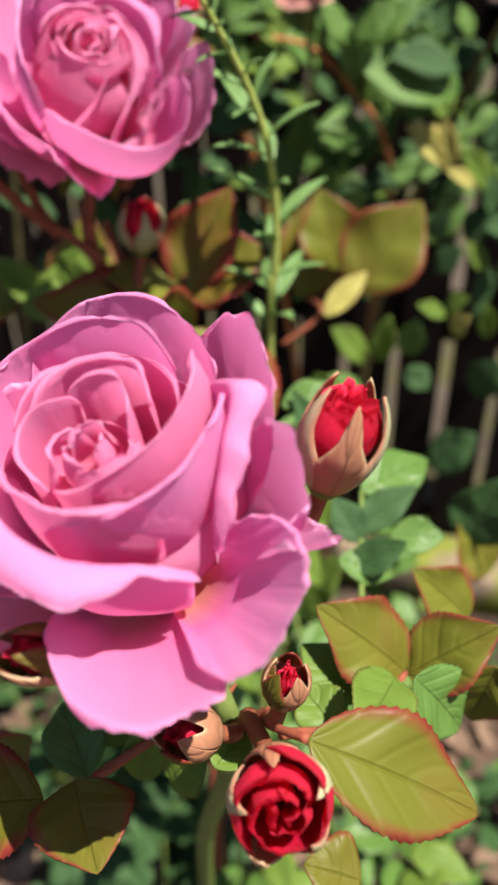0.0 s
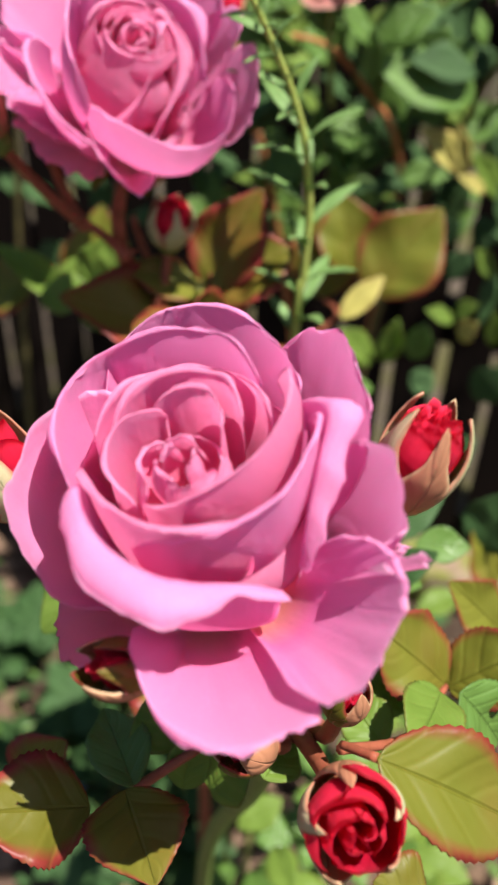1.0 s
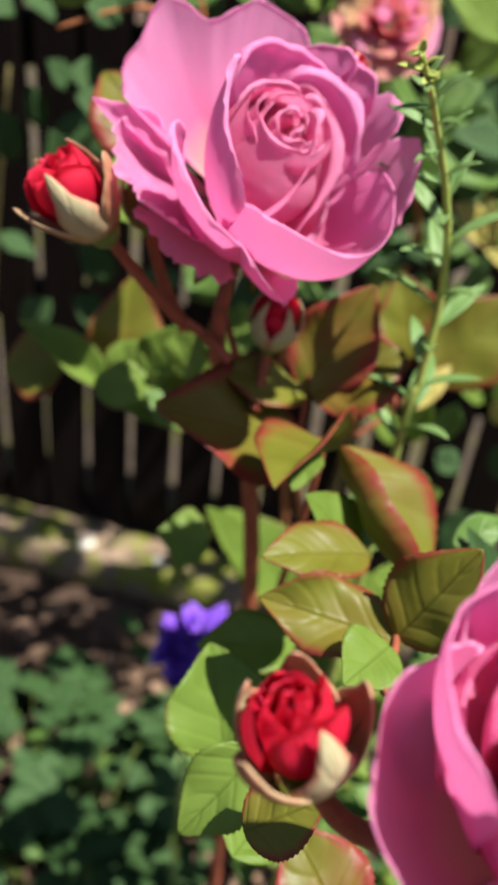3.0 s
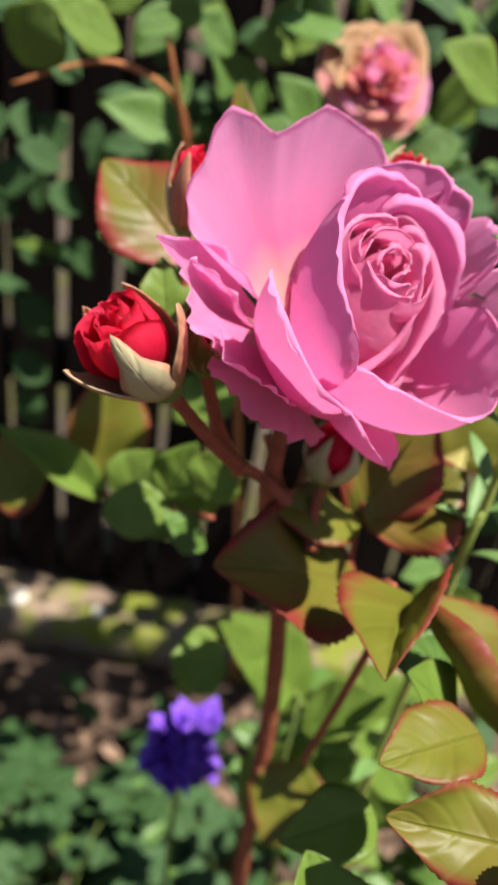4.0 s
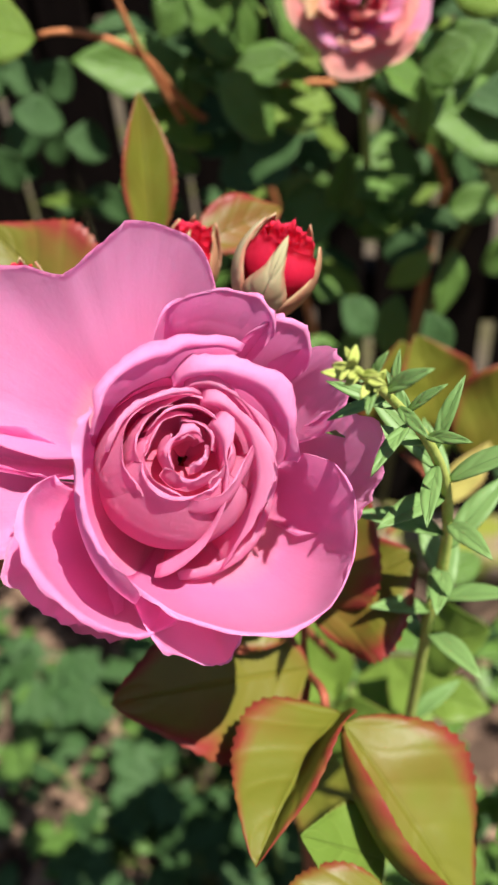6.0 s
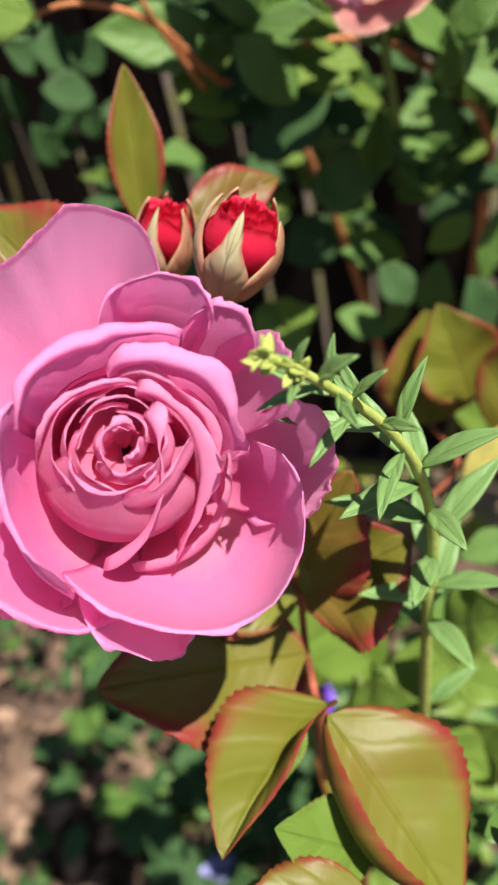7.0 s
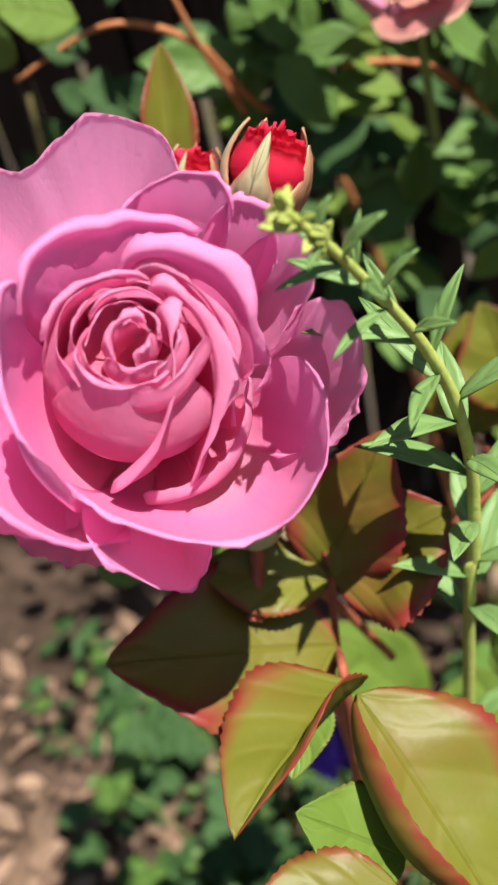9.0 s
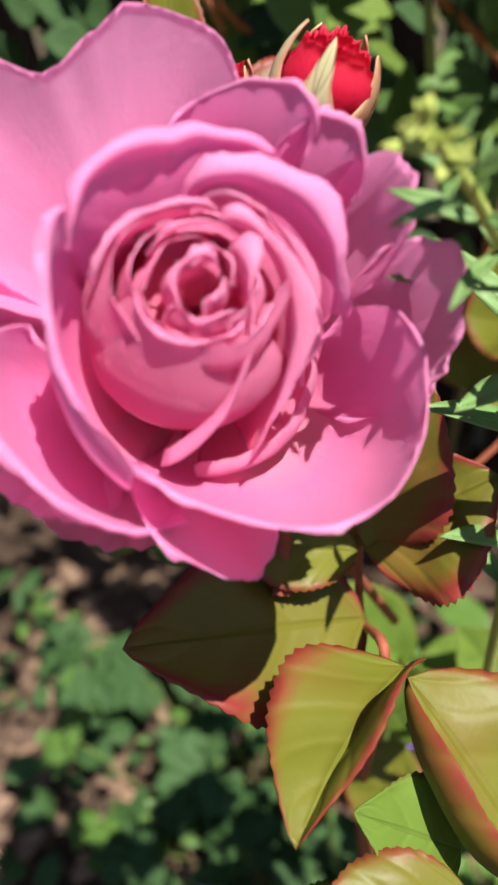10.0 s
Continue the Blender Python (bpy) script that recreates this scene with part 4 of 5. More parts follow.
leaflet(spray, (0.0967, -0.0600, 0.4848), (0.1145, -0.0600, 0.4851), 0.0108, LEAF_GREEN, (-0.01, -0.52, 0.86))
leaflet(spray, (0.0826, -0.0800, 0.4893), (0.0981, -0.0800, 0.5009), 0.0099, LEAF_DEEP, (0.02, -0.50, 0.86))
leaflet(spray, (0.0790, -0.0800, 0.4938), (0.0961, -0.0800, 0.4872), 0.0100, LEAF_GREEN, (0.03, -0.49, 0.87))
leaflet(spray, (0.0621, -0.0300, 0.5143), (0.0811, -0.0200, 0.5170), 0.0094, LEAF_GREEN, (0.08, -0.61, 0.79))
leaflet(spray, (0.1404, 0.0000, 0.4276), (0.1490, 0.0000, 0.4608), 0.0251, LEAF_DEEP, (-0.06, -0.53, 0.85))
leaflet(spray, (0.1523, 0.0000, 0.4115), (0.1357, 0.0000, 0.4369), 0.0236, LEAF_RED, (-0.06, -0.50, 0.86))
adopt(spray, part("petiole", tube([(0.0878, -0.0500, 0.4951), (0.0866, -0.0700, 0.4915), (0.0853, -0.0900, 0.4879)], (0.0007, 0.0009)), STEM_GREEN))

# ---- rosebuds ----
bud((0.0695, -0.1455, 0.5760), (0.20, -0.02, 0.95), 0.0185, 0.0145, 0.35, "half-open red rosebud with green and reddish sepals", gap=0.05, stem_to=(0.060, -0.135, 0.545), spin=200, reflex=0.03)
bud((0.0615, -0.1780, 0.5345), (0.05, -0.72, 0.69), 0.0175, 0.0165, 1.0, "opening crimson rosebud seen into its crumpled heart", gap=0.2, stem_to=(0.055, -0.150, 0.515), spin=30, reflex=0.15)
bud((-0.0005, -0.1385, 0.5645), (-0.22, -0.10, 0.96), 0.0190, 0.0160, 0.3, "opening red rosebud with spread pointed sepals", gap=-0.1, stem_to=(0.022, -0.140, 0.545), spin=155, reflex=0.35)
bud((0.0285, -0.1720, 0.5600), (-0.60, -0.45, 0.60), 0.0130, 0.0095, 0.0, "small dark red rosebud in brownish sepals", gap=-0.6, stem_to=(0.042, -0.160, 0.535), spin=60, sepal_mat=(LEAF_DARK, SEPAL_RED))
bud((0.0622, -0.1590, 0.5330), (0.12, -0.1, 0.98), 0.0110, 0.0090, 0.0, "closed orange-green rosebud under the bloom", gap=-0.9, stem_to=(0.060, -0.150, 0.515), spin=10, sepal_mat=(SEPAL_RED, LEAF_DARK))
bud((0.0480, -0.1600, 0.5230), (-0.55, -0.45, 0.70), 0.0130, 0.0115, 0.1, "closed olive-brown rosebud under the bloom", gap=-0.9, stem_to=(0.052, -0.150, 0.510), spin=40, sepal_mat=(SEPAL_RED, LEAF_DARK))
bud((0.0095, 0.0310, 0.5450), (0.10, -0.15, 0.97), 0.0165, 0.0170, 0.3, "small round red and green rosebud", gap=0.15, stem_to=(0.0060, 0.0200, 0.5250), spin=75, sepal_mat=(SEPAL, SEPAL))
bud((-0.0430, 0.0110, 0.5860), (-0.58, -0.12, 0.80), 0.0230, 0.0205, 0.9, "opening red rosebud with a long pale sepal spread out", gap=0.15, stem_to=(-0.020, 0.020, 0.556), spin=130, reflex=0.45)
bud((-0.0330, 0.0600, 0.6055), (0.10, 0.05, 0.98), 0.0200, 0.0125, 0.3, "slim red rosebud in pale sepals", gap=0.0, stem_to=(-0.020, 0.040, 0.570), spin=20, reflex=0.1)
bud((0.0205, 0.0590, 0.6090), (0.42, 0.10, 0.88), 0.0205, 0.0180, 0.6, "half-open bright red rosebud with reddish pointed sepals", gap=0.15, stem_to=(0.005, 0.040, 0.565), spin=255, reflex=0.12)
bud((0.0025, 0.0800, 0.6000), (0.30, 0.10, 0.90), 0.0190, 0.0150, 0.5, "red rosebud half hidden behind the bloom", gap=0.2, stem_to=(0.002, 0.050, 0.560), spin=100)
bud((-0.0310, 0.0230, 0.5840), (-0.2, -0.1, 0.95), 0.0140, 0.0120, 0.1, "closed olive-brown rosebud beside the bloom", gap=-0.9, stem_to=(-0.018, 0.022, 0.552), spin=33, sepal_mat=(SEPAL_RED, LEAF_DARK))

# spent rose
fr = rose_frame((0.0715, 0.214, 0.627), (-0.05, -0.80, 0.58))
old = thing("spent_rose", fr[0] - fr[1][2] * 0.02, "faded pink rose with withered tan outer petals", "rose")
for k in range(34):
    f = k / 33
    rng = random.Random(k + 50)
    adopt(old, part("petal", petal(fr, 137.5 * k, 60 - 22 * f, 23 - 19 * f + rng.uniform(-3, 3), -9 + 9 * f + rng.uniform(-3, 3), 4 * (1 - f), rng.uniform(-3, 3), rb=0.003, hb=-0.018, belly=2, ruffle=0.0032, seed=k + 90, rows=9, cols=10), TAN if k < 16 and math.sin(radians(137.5 * k)) > 0.25 else FADED if k % 3 else PINK_IN))
adopt(old, part("stem", tube([fr[0] - fr[1][2] * 0.018, (0.074, 0.232, 0.590), (0.080, 0.250, 0.54)], (0.0016, 0.002)), STEM_GREEN))


# canes that carry the blooms
def cane(points, radii, material, label, thorns=0):
    ob = thing("rose_cane", points[-1], label, "stem", "rose canes")
    adopt(ob, part("stem", tube(points, radii, 10, 0.12, int(points[0][0] * 1e4)), material))
    rng = random.Random(int(points[0][1] * 1e4))
    for k in range(thorns):
        i = rng.randrange(len(points) - 1)
        p = Vector(points[i]).lerp(Vector(points[i + 1]), rng.random())
        d = Vector((rng.uniform(-1, 1), rng.uniform(-1, 1), rng.uniform(-0.2, 0.4))).normalized()
        adopt(ob, part("thorn", tube([p, p + d * 0.003, p + d * 0.006 - Vector((0, 0, 0.001))], (0.0012, 0.0002), 6), STEM_RED))


cane([(0.002, 0.026, 0.595), (-0.004, 0.030, 0.575), (-0.008, 0.026, 0.552), (-0.004, 0.036, 0.525), (0.010, 0.050, 0.48), (0.020, 0.055, 0.35), (0.02, 0.05, GROUND - 0.01)], (0.0018, 0.004), STEM_RED, "reddish rose cane under the upper bloom", 5)
cane([(-0.0190, 0.020, 0.556), (-0.012, 0.022, 0.550), (-0.004, 0.020, 0.543)], (0.0015, 0.0018), STEM_RED, "short red side stem holding buds", 2)
cane([(0.030, -0.144, 0.557), (0.036, -0.137, 0.535), (0.050, -0.148, 0.515), (0.048, -0.130, 0.46), (0.03, -0.07, 0.30), (0.02, 0.01, GROUND - 0.01)], (0.0018, 0.004), STEM_GREEN, "green rose cane under the lower bloom", 5)
cane([(0.060, -0.150, 0.516), (0.055, -0.145, 0.505), (0.048, -0.130, 0.47)], (0.0016, 0.002), STEM_RED, "thin red side stem with buds", 3)

# ---- tall weed in front of the bloom ----
stalk = [(0.0323, 0.0010, 0.6385), (0.0380, 0.0055, 0.6290), (0.0440, 0.0110, 0.6170), (0.0505, 0.0160, 0.6030), (0.0560, 0.0200, 0.5860), (0.0592, 0.0230, 0.5630), (0.0590, 0.0240, 0.5350), (0.0575, 0.0245, 0.5127), (0.054, 0.035, 0.30), (0.05, 0.05, GROUND - 0.01)]
weed = thing("weed", stalk[-1], "tall pale green weed with narrow leaves and a bud tip", "weed")
adopt(weed, part("stem", tube(stalk, (0.0007, 0.0019), 10, 0.10), HAIR))
rng = random.Random(4)
pts = [Vector(p) for p in stalk]
where = []
for i in range(8):
    count = 6 if i < 2 else 4
    for k in range(count):
        where.append((i + k / count, pts[i].lerp(pts[i + 1], k / count), (pts[i + 1] - pts[i]).normalized()))
for j, (f, p, d) in enumerate(where):
    if f > 7.5:
        continue
    side = d.orthogonal().normalized()
    q = Matrix.Rotation(2.4 * j + rng.uniform(-0.3, 0.3), 3, d) @ side
    ln = (0.0045 + 0.0048 * min(f, 4.6)) * rng.uniform(0.7, 1.15)
    tip = p + q * ln * 0.85 - d * ln * 0.55
    adopt(weed, part("leaf", blade(p, tip, ln * (0.26 if f < 1.2 else 0.19 if f < 4 else 0.26), q.cross(d).cross(q) * -1 - d, 0.3, 0.25, 0, rows=8, cols=4, wide=0.5, seed=j), HAIR if f < 0.6 else LEAF_WEED))
for j in range(14):
    f = rng.random()
    p = pts[0].lerp(pts[1], f * 0.8)
    d = Vector((rng.uniform(-1, 1), rng.uniform(-1, 1), rng.uniform(-0.3, 1))).normalized()
    adopt(weed, part("bud", blade(p, p + d * 0.0036, 0.0015, Vector((0, -1, 0.5)), 0.5, 0.1, 0, rows=5, cols=4, seed=j), HAIR))


# ---- climbing shrub on the fence ----
shrub = thing("climbing_shrub", (0.12, 0.42, GROUND), "leafy green shrub climbing in front of the fence", "shrub")
shrub_far = thing("climbing_shrub", (-0.20, 0.44, GROUND), "green creeper by the fence, shade put into its dark leaf colour", "shrub")
leaf_meshes = {}


def shared_leaf(material, shape):
    key = (material.name, shape)
    if key not in leaf_meshes:
        w, fold, curl, wide = ((0.62, 0.25, 0.15, 0.5), (0.78, 0.15, 0.2, 0.52), (0.5, 0.35, 0.1, 0.45), (0.55, 0.9, 0.05, 0.5))[shape]
        bm = blade((0, 0, 0), (0, 1, 0), w, (0, 0, 1), fold, curl, 0, rows=10, cols=6, wide=wide, seed=shape, thick=0.008, wave=0.12)
        me = bpy.data.meshes.new("leaf")
        bm.to_mesh(me)
        bm.free()
        me.shade_smooth()
        me.materials.append(material)
        leaf_meshes[key] = me
    return leaf_meshes[key]


def shrub_leaf(parent, base, tip, face, material, shape=0, fat=1.0):
    base, tip = Vector(base), Vector(tip)
    y = tip - base
    ln = y.length
    y.normalize()
    x = y.cross(Vector(face)).normalized()
    z = x.cross(y)
    ob = new("leaf", shared_leaf(material, shape))
    ob.parent = parent
    m = Matrix(((x.x * fat, y.x, z.x, 0), (x.y * fat, y.y, z.y, 0), (x.z * fat, y.z, z.z, 0), (0, 0, 0, 1))) @ Matrix.Diagonal((ln, ln, ln, 1))
    ob.matrix_local = Matrix.Translation(base - Vector(parent.location)) @ m
    return ob

shrub_leaf(shrub, (0.0095, 0.2950, 0.5649), (-0.0457, 0.2870, 0.5870), (-0.00, -0.74, 0.67), LEAF_GREEN, 2, 1.01)
shrub_leaf(shrub, (0.0382, 0.2850, 0.5751), (0.0073, 0.2770, 0.6189), (-0.03, -0.73, 0.68), LEAF_GREEN, 0, 0.96)
shrub_leaf(shrub, (0.0694, 0.2900, 0.5754), (0.0425, 0.2820, 0.6078), (-0.08, -0.72, 0.69), LEAF_GREEN, 1, 0.81)
shrub_leaf(shrub, (0.0417, 0.2800, 0.5740), (0.0100, 0.2720, 0.5822), (-0.03, -0.71, 0.70), LEAF_GREEN, 2, 0.66)
shrub_leaf(shrub, (0.0796, 0.2400, 0.5792), (0.0605, 0.2320, 0.6008), (-0.13, -0.70, 0.71), LEAF_GREEN, 1, 0.72)
shrub_leaf(shrub, (0.1010, 0.2600, 0.5659), (0.0859, 0.2520, 0.5944), (-0.15, -0.69, 0.71), LEAF_GREEN, 2, 0.75)
shrub_leaf(shrub, (0.1063, 0.2600, 0.5715), (0.1335, 0.2520, 0.5920), (-0.20, -0.68, 0.71), LEAF_GREEN, 1, 0.96)
shrub_leaf(shrub, (0.1587, 0.2500, 0.5430), (0.1019, 0.2420, 0.5661), (-0.21, -0.64, 0.74), LEAF_GREEN, 0, 0.98)
shrub_leaf(shrub, (0.1218, 0.2000, 0.6194), (0.0867, 0.1920, 0.6417), (-0.23, -0.71, 0.67), LEAF_LIME, 1, 0.82)
shrub_leaf(shrub, (0.0652, 0.2500, 0.5847), (0.0385, 0.2420, 0.5862), (-0.09, -0.70, 0.71), LEAF_LIME, 2, 0.65)
shrub_leaf(shrub, (0.0450, 0.2700, 0.6172), (0.0240, 0.2620, 0.6281), (-0.05, -0.75, 0.65), LEAF_LIME, 0, 0.99)
shrub_leaf(shrub, (-0.0786, 0.2000, 0.6147), (-0.0680, 0.1920, 0.6396), (0.10, -0.77, 0.63), LEAF_LIME, 1, 1.21)
shrub_leaf(shrub, (-0.0497, 0.2200, 0.6284), (-0.0701, 0.2120, 0.6387), (0.07, -0.78, 0.62), LEAF_LIME, 1, 1.03)
shrub_leaf(shrub, (-0.0489, 0.2400, 0.6329), (-0.0278, 0.2320, 0.6461), (0.02, -0.79, 0.61), LEAF_LIME, 0, 1.11)
shrub_leaf(shrub, (-0.0135, 0.2500, 0.6299), (-0.0328, 0.2420, 0.6255), (-0.01, -0.78, 0.62), LEAF_GREEN, 0, 0.89)
shrub_leaf(shrub, (-0.0145, 0.2600, 0.6258), (-0.0049, 0.2520, 0.6453), (-0.03, -0.79, 0.61), LEAF_GREEN, 0, 1.19)
shrub_leaf(shrub, (0.0157, 0.2700, 0.6169), (-0.0049, 0.2620, 0.6329), (-0.06, -0.78, 0.62), LEAF_GREEN, 0, 1.22)
shrub_leaf(shrub, (0.0359, 0.2800, 0.6213), (0.0439, 0.2720, 0.6447), (-0.12, -0.78, 0.61), LEAF_GREEN, 2, 1.22)
shrub_leaf(shrub, (0.0518, 0.2800, 0.6251), (0.0592, 0.2720, 0.6484), (-0.15, -0.78, 0.61), LEAF_GREEN, 1, 1.06)
shrub_leaf(shrub, (0.0420, 0.2600, 0.6211), (0.0180, 0.2520, 0.6232), (-0.11, -0.77, 0.63), LEAF_LIME, 1, 0.90)
shrub_leaf(shrub, (0.1613, 0.2500, 0.5590), (0.1205, 0.2420, 0.5689), (-0.28, -0.66, 0.70), LEAF_DEEP, 1, 0.70)
shrub_leaf(shrub, (0.1647, 0.2600, 0.5427), (0.1355, 0.2520, 0.5631), (-0.28, -0.65, 0.71), LEAF_GREEN, 0, 0.94)
shrub_leaf(shrub, (0.1008, 0.2500, 0.5764), (0.1204, 0.2420, 0.5910), (-0.24, -0.69, 0.68), LEAF_GREEN, 1, 1.24)
shrub_leaf(shrub, (0.0823, 0.2500, 0.5808), (0.0585, 0.2420, 0.5899), (-0.18, -0.71, 0.68), LEAF_GREEN, 0, 1.15)
shrub_leaf(shrub, (0.0394, 0.3000, 0.4795), (0.0782, 0.2920, 0.5017), (0.05, -0.62, 0.78), LEAF_GREEN, 1, 0.92)
shrub_leaf(shrub, (0.0439, 0.3000, 0.4918), (0.0678, 0.2920, 0.4753), (0.06, -0.61, 0.79), LEAF_GREEN, 0, 1.40)
shrub_leaf(shrub, (0.0720, 0.2900, 0.4948), (0.0767, 0.2820, 0.5338), (0.03, -0.64, 0.77), LEAF_GREEN, 3, 0.77)
shrub_leaf(shrub, (0.0885, 0.2900, 0.4915), (0.1094, 0.2820, 0.5122), (-0.01, -0.63, 0.78), LEAF_GREEN, 0, 1.04)
shrub_leaf(shrub, (0.0823, 0.2900, 0.4801), (0.1064, 0.2820, 0.4893), (-0.00, -0.61, 0.79), LEAF_LIME, 2, 1.06)
shrub_leaf(shrub, (0.0946, 0.2800, 0.4706), (0.1187, 0.2720, 0.4833), (-0.02, -0.60, 0.80), LEAF_DEEP, 0, 1.30)
shrub_leaf(shrub, (0.0125, 0.3000, 0.5137), (0.0454, 0.2920, 0.5287), (0.10, -0.65, 0.75), LEAF_DEEP, 0, 1.24)
shrub_leaf(shrub, (0.0037, 0.2900, 0.5266), (-0.0124, 0.2820, 0.5395), (0.16, -0.65, 0.74), LEAF_GREEN, 2, 1.23)
shrub_leaf(shrub, (0.0349, 0.3100, 0.5072), (0.0494, 0.3020, 0.5344), (0.08, -0.66, 0.75), LEAF_DEEP, 1, 0.93)
shrub_leaf(shrub, (0.0205, 0.3100, 0.5251), (0.0066, 0.3020, 0.5539), (0.13, -0.67, 0.73), LEAF_DEEP, 1, 1.10)
shrub_leaf(shrub, (0.0374, 0.2900, 0.5653), (0.0163, 0.2820, 0.5867), (0.11, -0.70, 0.70), LEAF_GREEN, 0, 1.17)
shrub_leaf(shrub, (0.0370, 0.2800, 0.5644), (0.0032, 0.2720, 0.5815), (0.13, -0.70, 0.71), LEAF_GREEN, 2, 0.77)
shrub_leaf(shrub, (0.0855, 0.2800, 0.5594), (0.0745, 0.2720, 0.5827), (0.01, -0.70, 0.72), LEAF_GREEN, 1, 0.81)
shrub_leaf(shrub, (0.0613, 0.2700, 0.5682), (0.0440, 0.2620, 0.5837), (0.06, -0.70, 0.71), LEAF_LIME, 2, 1.16)
shrub_leaf(shrub, (0.1124, 0.2700, 0.5578), (0.1023, 0.2620, 0.5826), (-0.04, -0.69, 0.72), LEAF_GREEN, 0, 1.10)
shrub_leaf(shrub, (0.1148, 0.2700, 0.5354), (0.1042, 0.2620, 0.5625), (-0.04, -0.67, 0.74), LEAF_GREEN, 0, 0.93)
shrub_leaf(shrub, (0.1277, 0.2900, 0.5483), (0.1046, 0.2820, 0.5774), (0.00, -0.78, 0.63), LEAF_GREEN, 1, 0.70)
shrub_leaf(shrub, (0.1316, 0.2700, 0.5301), (0.1583, 0.2620, 0.5764), (-0.04, -0.77, 0.64), LEAF_GREEN, 0, 1.02)
shrub_leaf(shrub, (0.1279, 0.2800, 0.5259), (0.1116, 0.2720, 0.5507), (-0.00, -0.76, 0.65), LEAF_GREEN, 1, 0.73)
shrub_leaf(shrub, (0.1318, 0.2600, 0.5343), (0.1527, 0.2520, 0.5440), (-0.04, -0.75, 0.66), LEAF_GREEN, 0, 1.55)
shrub_leaf(shrub, (0.0959, 0.3000, 0.5594), (0.0761, 0.2920, 0.5766), (0.04, -0.79, 0.62), LEAF_GREEN, 1, 0.81)
shrub_leaf(shrub, (0.1639, 0.3000, 0.5684), (0.1469, 0.2920, 0.5880), (-0.05, -0.79, 0.61), LEAF_DEEP, 1, 1.46)
shrub_leaf(shrub, (0.0498, 0.3300, 0.4729), (0.0791, 0.3220, 0.4910), (0.07, -0.73, 0.68), LEAF_GREEN, 0, 1.64)
shrub_leaf(shrub, (0.0850, 0.3200, 0.4878), (0.0782, 0.3120, 0.5179), (0.05, -0.74, 0.67), LEAF_GREEN, 3, 0.89)
shrub_leaf(shrub, (0.1007, 0.3200, 0.4839), (0.1243, 0.3120, 0.4957), (0.01, -0.73, 0.68), LEAF_GREEN, 1, 1.00)
shrub_leaf(shrub, (0.0918, 0.3200, 0.4621), (0.1248, 0.3120, 0.4629), (0.02, -0.71, 0.70), LEAF_GREEN, 1, 0.75)
shrub_leaf(shrub, (0.1336, 0.3000, 0.4825), (0.1655, 0.2920, 0.4888), (-0.04, -0.72, 0.69), LEAF_GREEN, 2, 1.25)
shrub_leaf(shrub, (0.1150, 0.3000, 0.4788), (0.1407, 0.2920, 0.4776), (-0.01, -0.72, 0.70), LEAF_DEEP, 2, 1.13)
shrub_leaf(shrub, (0.1679, 0.2700, 0.4993), (0.1362, 0.2620, 0.5256), (-0.05, -0.73, 0.68), LEAF_YELLOW, 2, 1.01)
shrub_leaf(shrub, (0.1683, 0.2700, 0.4958), (0.1576, 0.2620, 0.5304), (-0.06, -0.73, 0.68), LEAF_YELLOW, 2, 0.67)
shrub_leaf(shrub, (0.1840, 0.2700, 0.4850), (0.1632, 0.2620, 0.4984), (-0.08, -0.71, 0.70), LEAF_YELLOW, 2, 0.83)
shrub_leaf(shrub, (0.2003, 0.2900, 0.4744), (0.1760, 0.2820, 0.5062), (-0.09, -0.72, 0.69), LEAF_LIME, 0, 0.74)
shrub_leaf(shrub, (0.1165, 0.2000, 0.3970), (0.0934, 0.1920, 0.4253), (0.01, -0.62, 0.78), LEAF_LIME, 0, 0.85)
shrub_leaf(shrub, (0.1236, 0.2000, 0.3971), (0.1268, 0.1920, 0.4330), (-0.02, -0.63, 0.78), LEAF_LIME, 0, 0.70)
shrub_leaf(shrub, (0.1410, 0.2000, 0.4013), (0.1439, 0.1920, 0.4312), (-0.04, -0.63, 0.78), LEAF_GREEN, 0, 0.92)
shrub_leaf(shrub, (0.1622, 0.2000, 0.4291), (0.1429, 0.1920, 0.4406), (-0.06, -0.64, 0.76), LEAF_LIME, 0, 0.81)
shrub_leaf(shrub, (0.1648, 0.1900, 0.4229), (0.1713, 0.1820, 0.4384), (-0.08, -0.63, 0.77), LEAF_YELLOW, 0, 1.18)
shrub_leaf(shrub, (0.1595, 0.1900, 0.4379), (0.1695, 0.1820, 0.4510), (-0.08, -0.64, 0.76), LEAF_LIME, 0, 1.03)
shrub_leaf(shrub, (0.1856, 0.1900, 0.4191), (0.1816, 0.1820, 0.4457), (-0.10, -0.63, 0.77), LEAF_LIME, 0, 0.69)
shrub_leaf(shrub, (0.1418, 0.2000, 0.3930), (0.1562, 0.1920, 0.3813), (-0.04, -0.60, 0.80), LEAF_DEEP, 0, 1.43)
shrub_leaf(shrub, (0.1025, 0.1000, 0.4424), (0.0794, 0.0920, 0.4439), (0.02, -0.60, 0.80), LEAF_GREEN, 0, 0.94)
shrub_leaf(shrub, (0.1559, 0.2200, 0.4496), (0.1692, 0.2120, 0.4676), (-0.07, -0.67, 0.74), LEAF_DEEP, 0, 1.17)
shrub_leaf(shrub, (0.1556, 0.2500, 0.4592), (0.1662, 0.2420, 0.4770), (-0.06, -0.69, 0.72), LEAF_DEEP, 0, 1.17)
shrub_leaf(shrub, (0.1769, 0.2500, 0.4592), (0.1903, 0.2420, 0.4770), (-0.09, -0.69, 0.72), LEAF_DEEP, 0, 1.47)
shrub_leaf(shrub, (0.1921, 0.2400, 0.4406), (0.1768, 0.2320, 0.4629), (-0.09, -0.67, 0.74), LEAF_LIME, 0, 0.83)
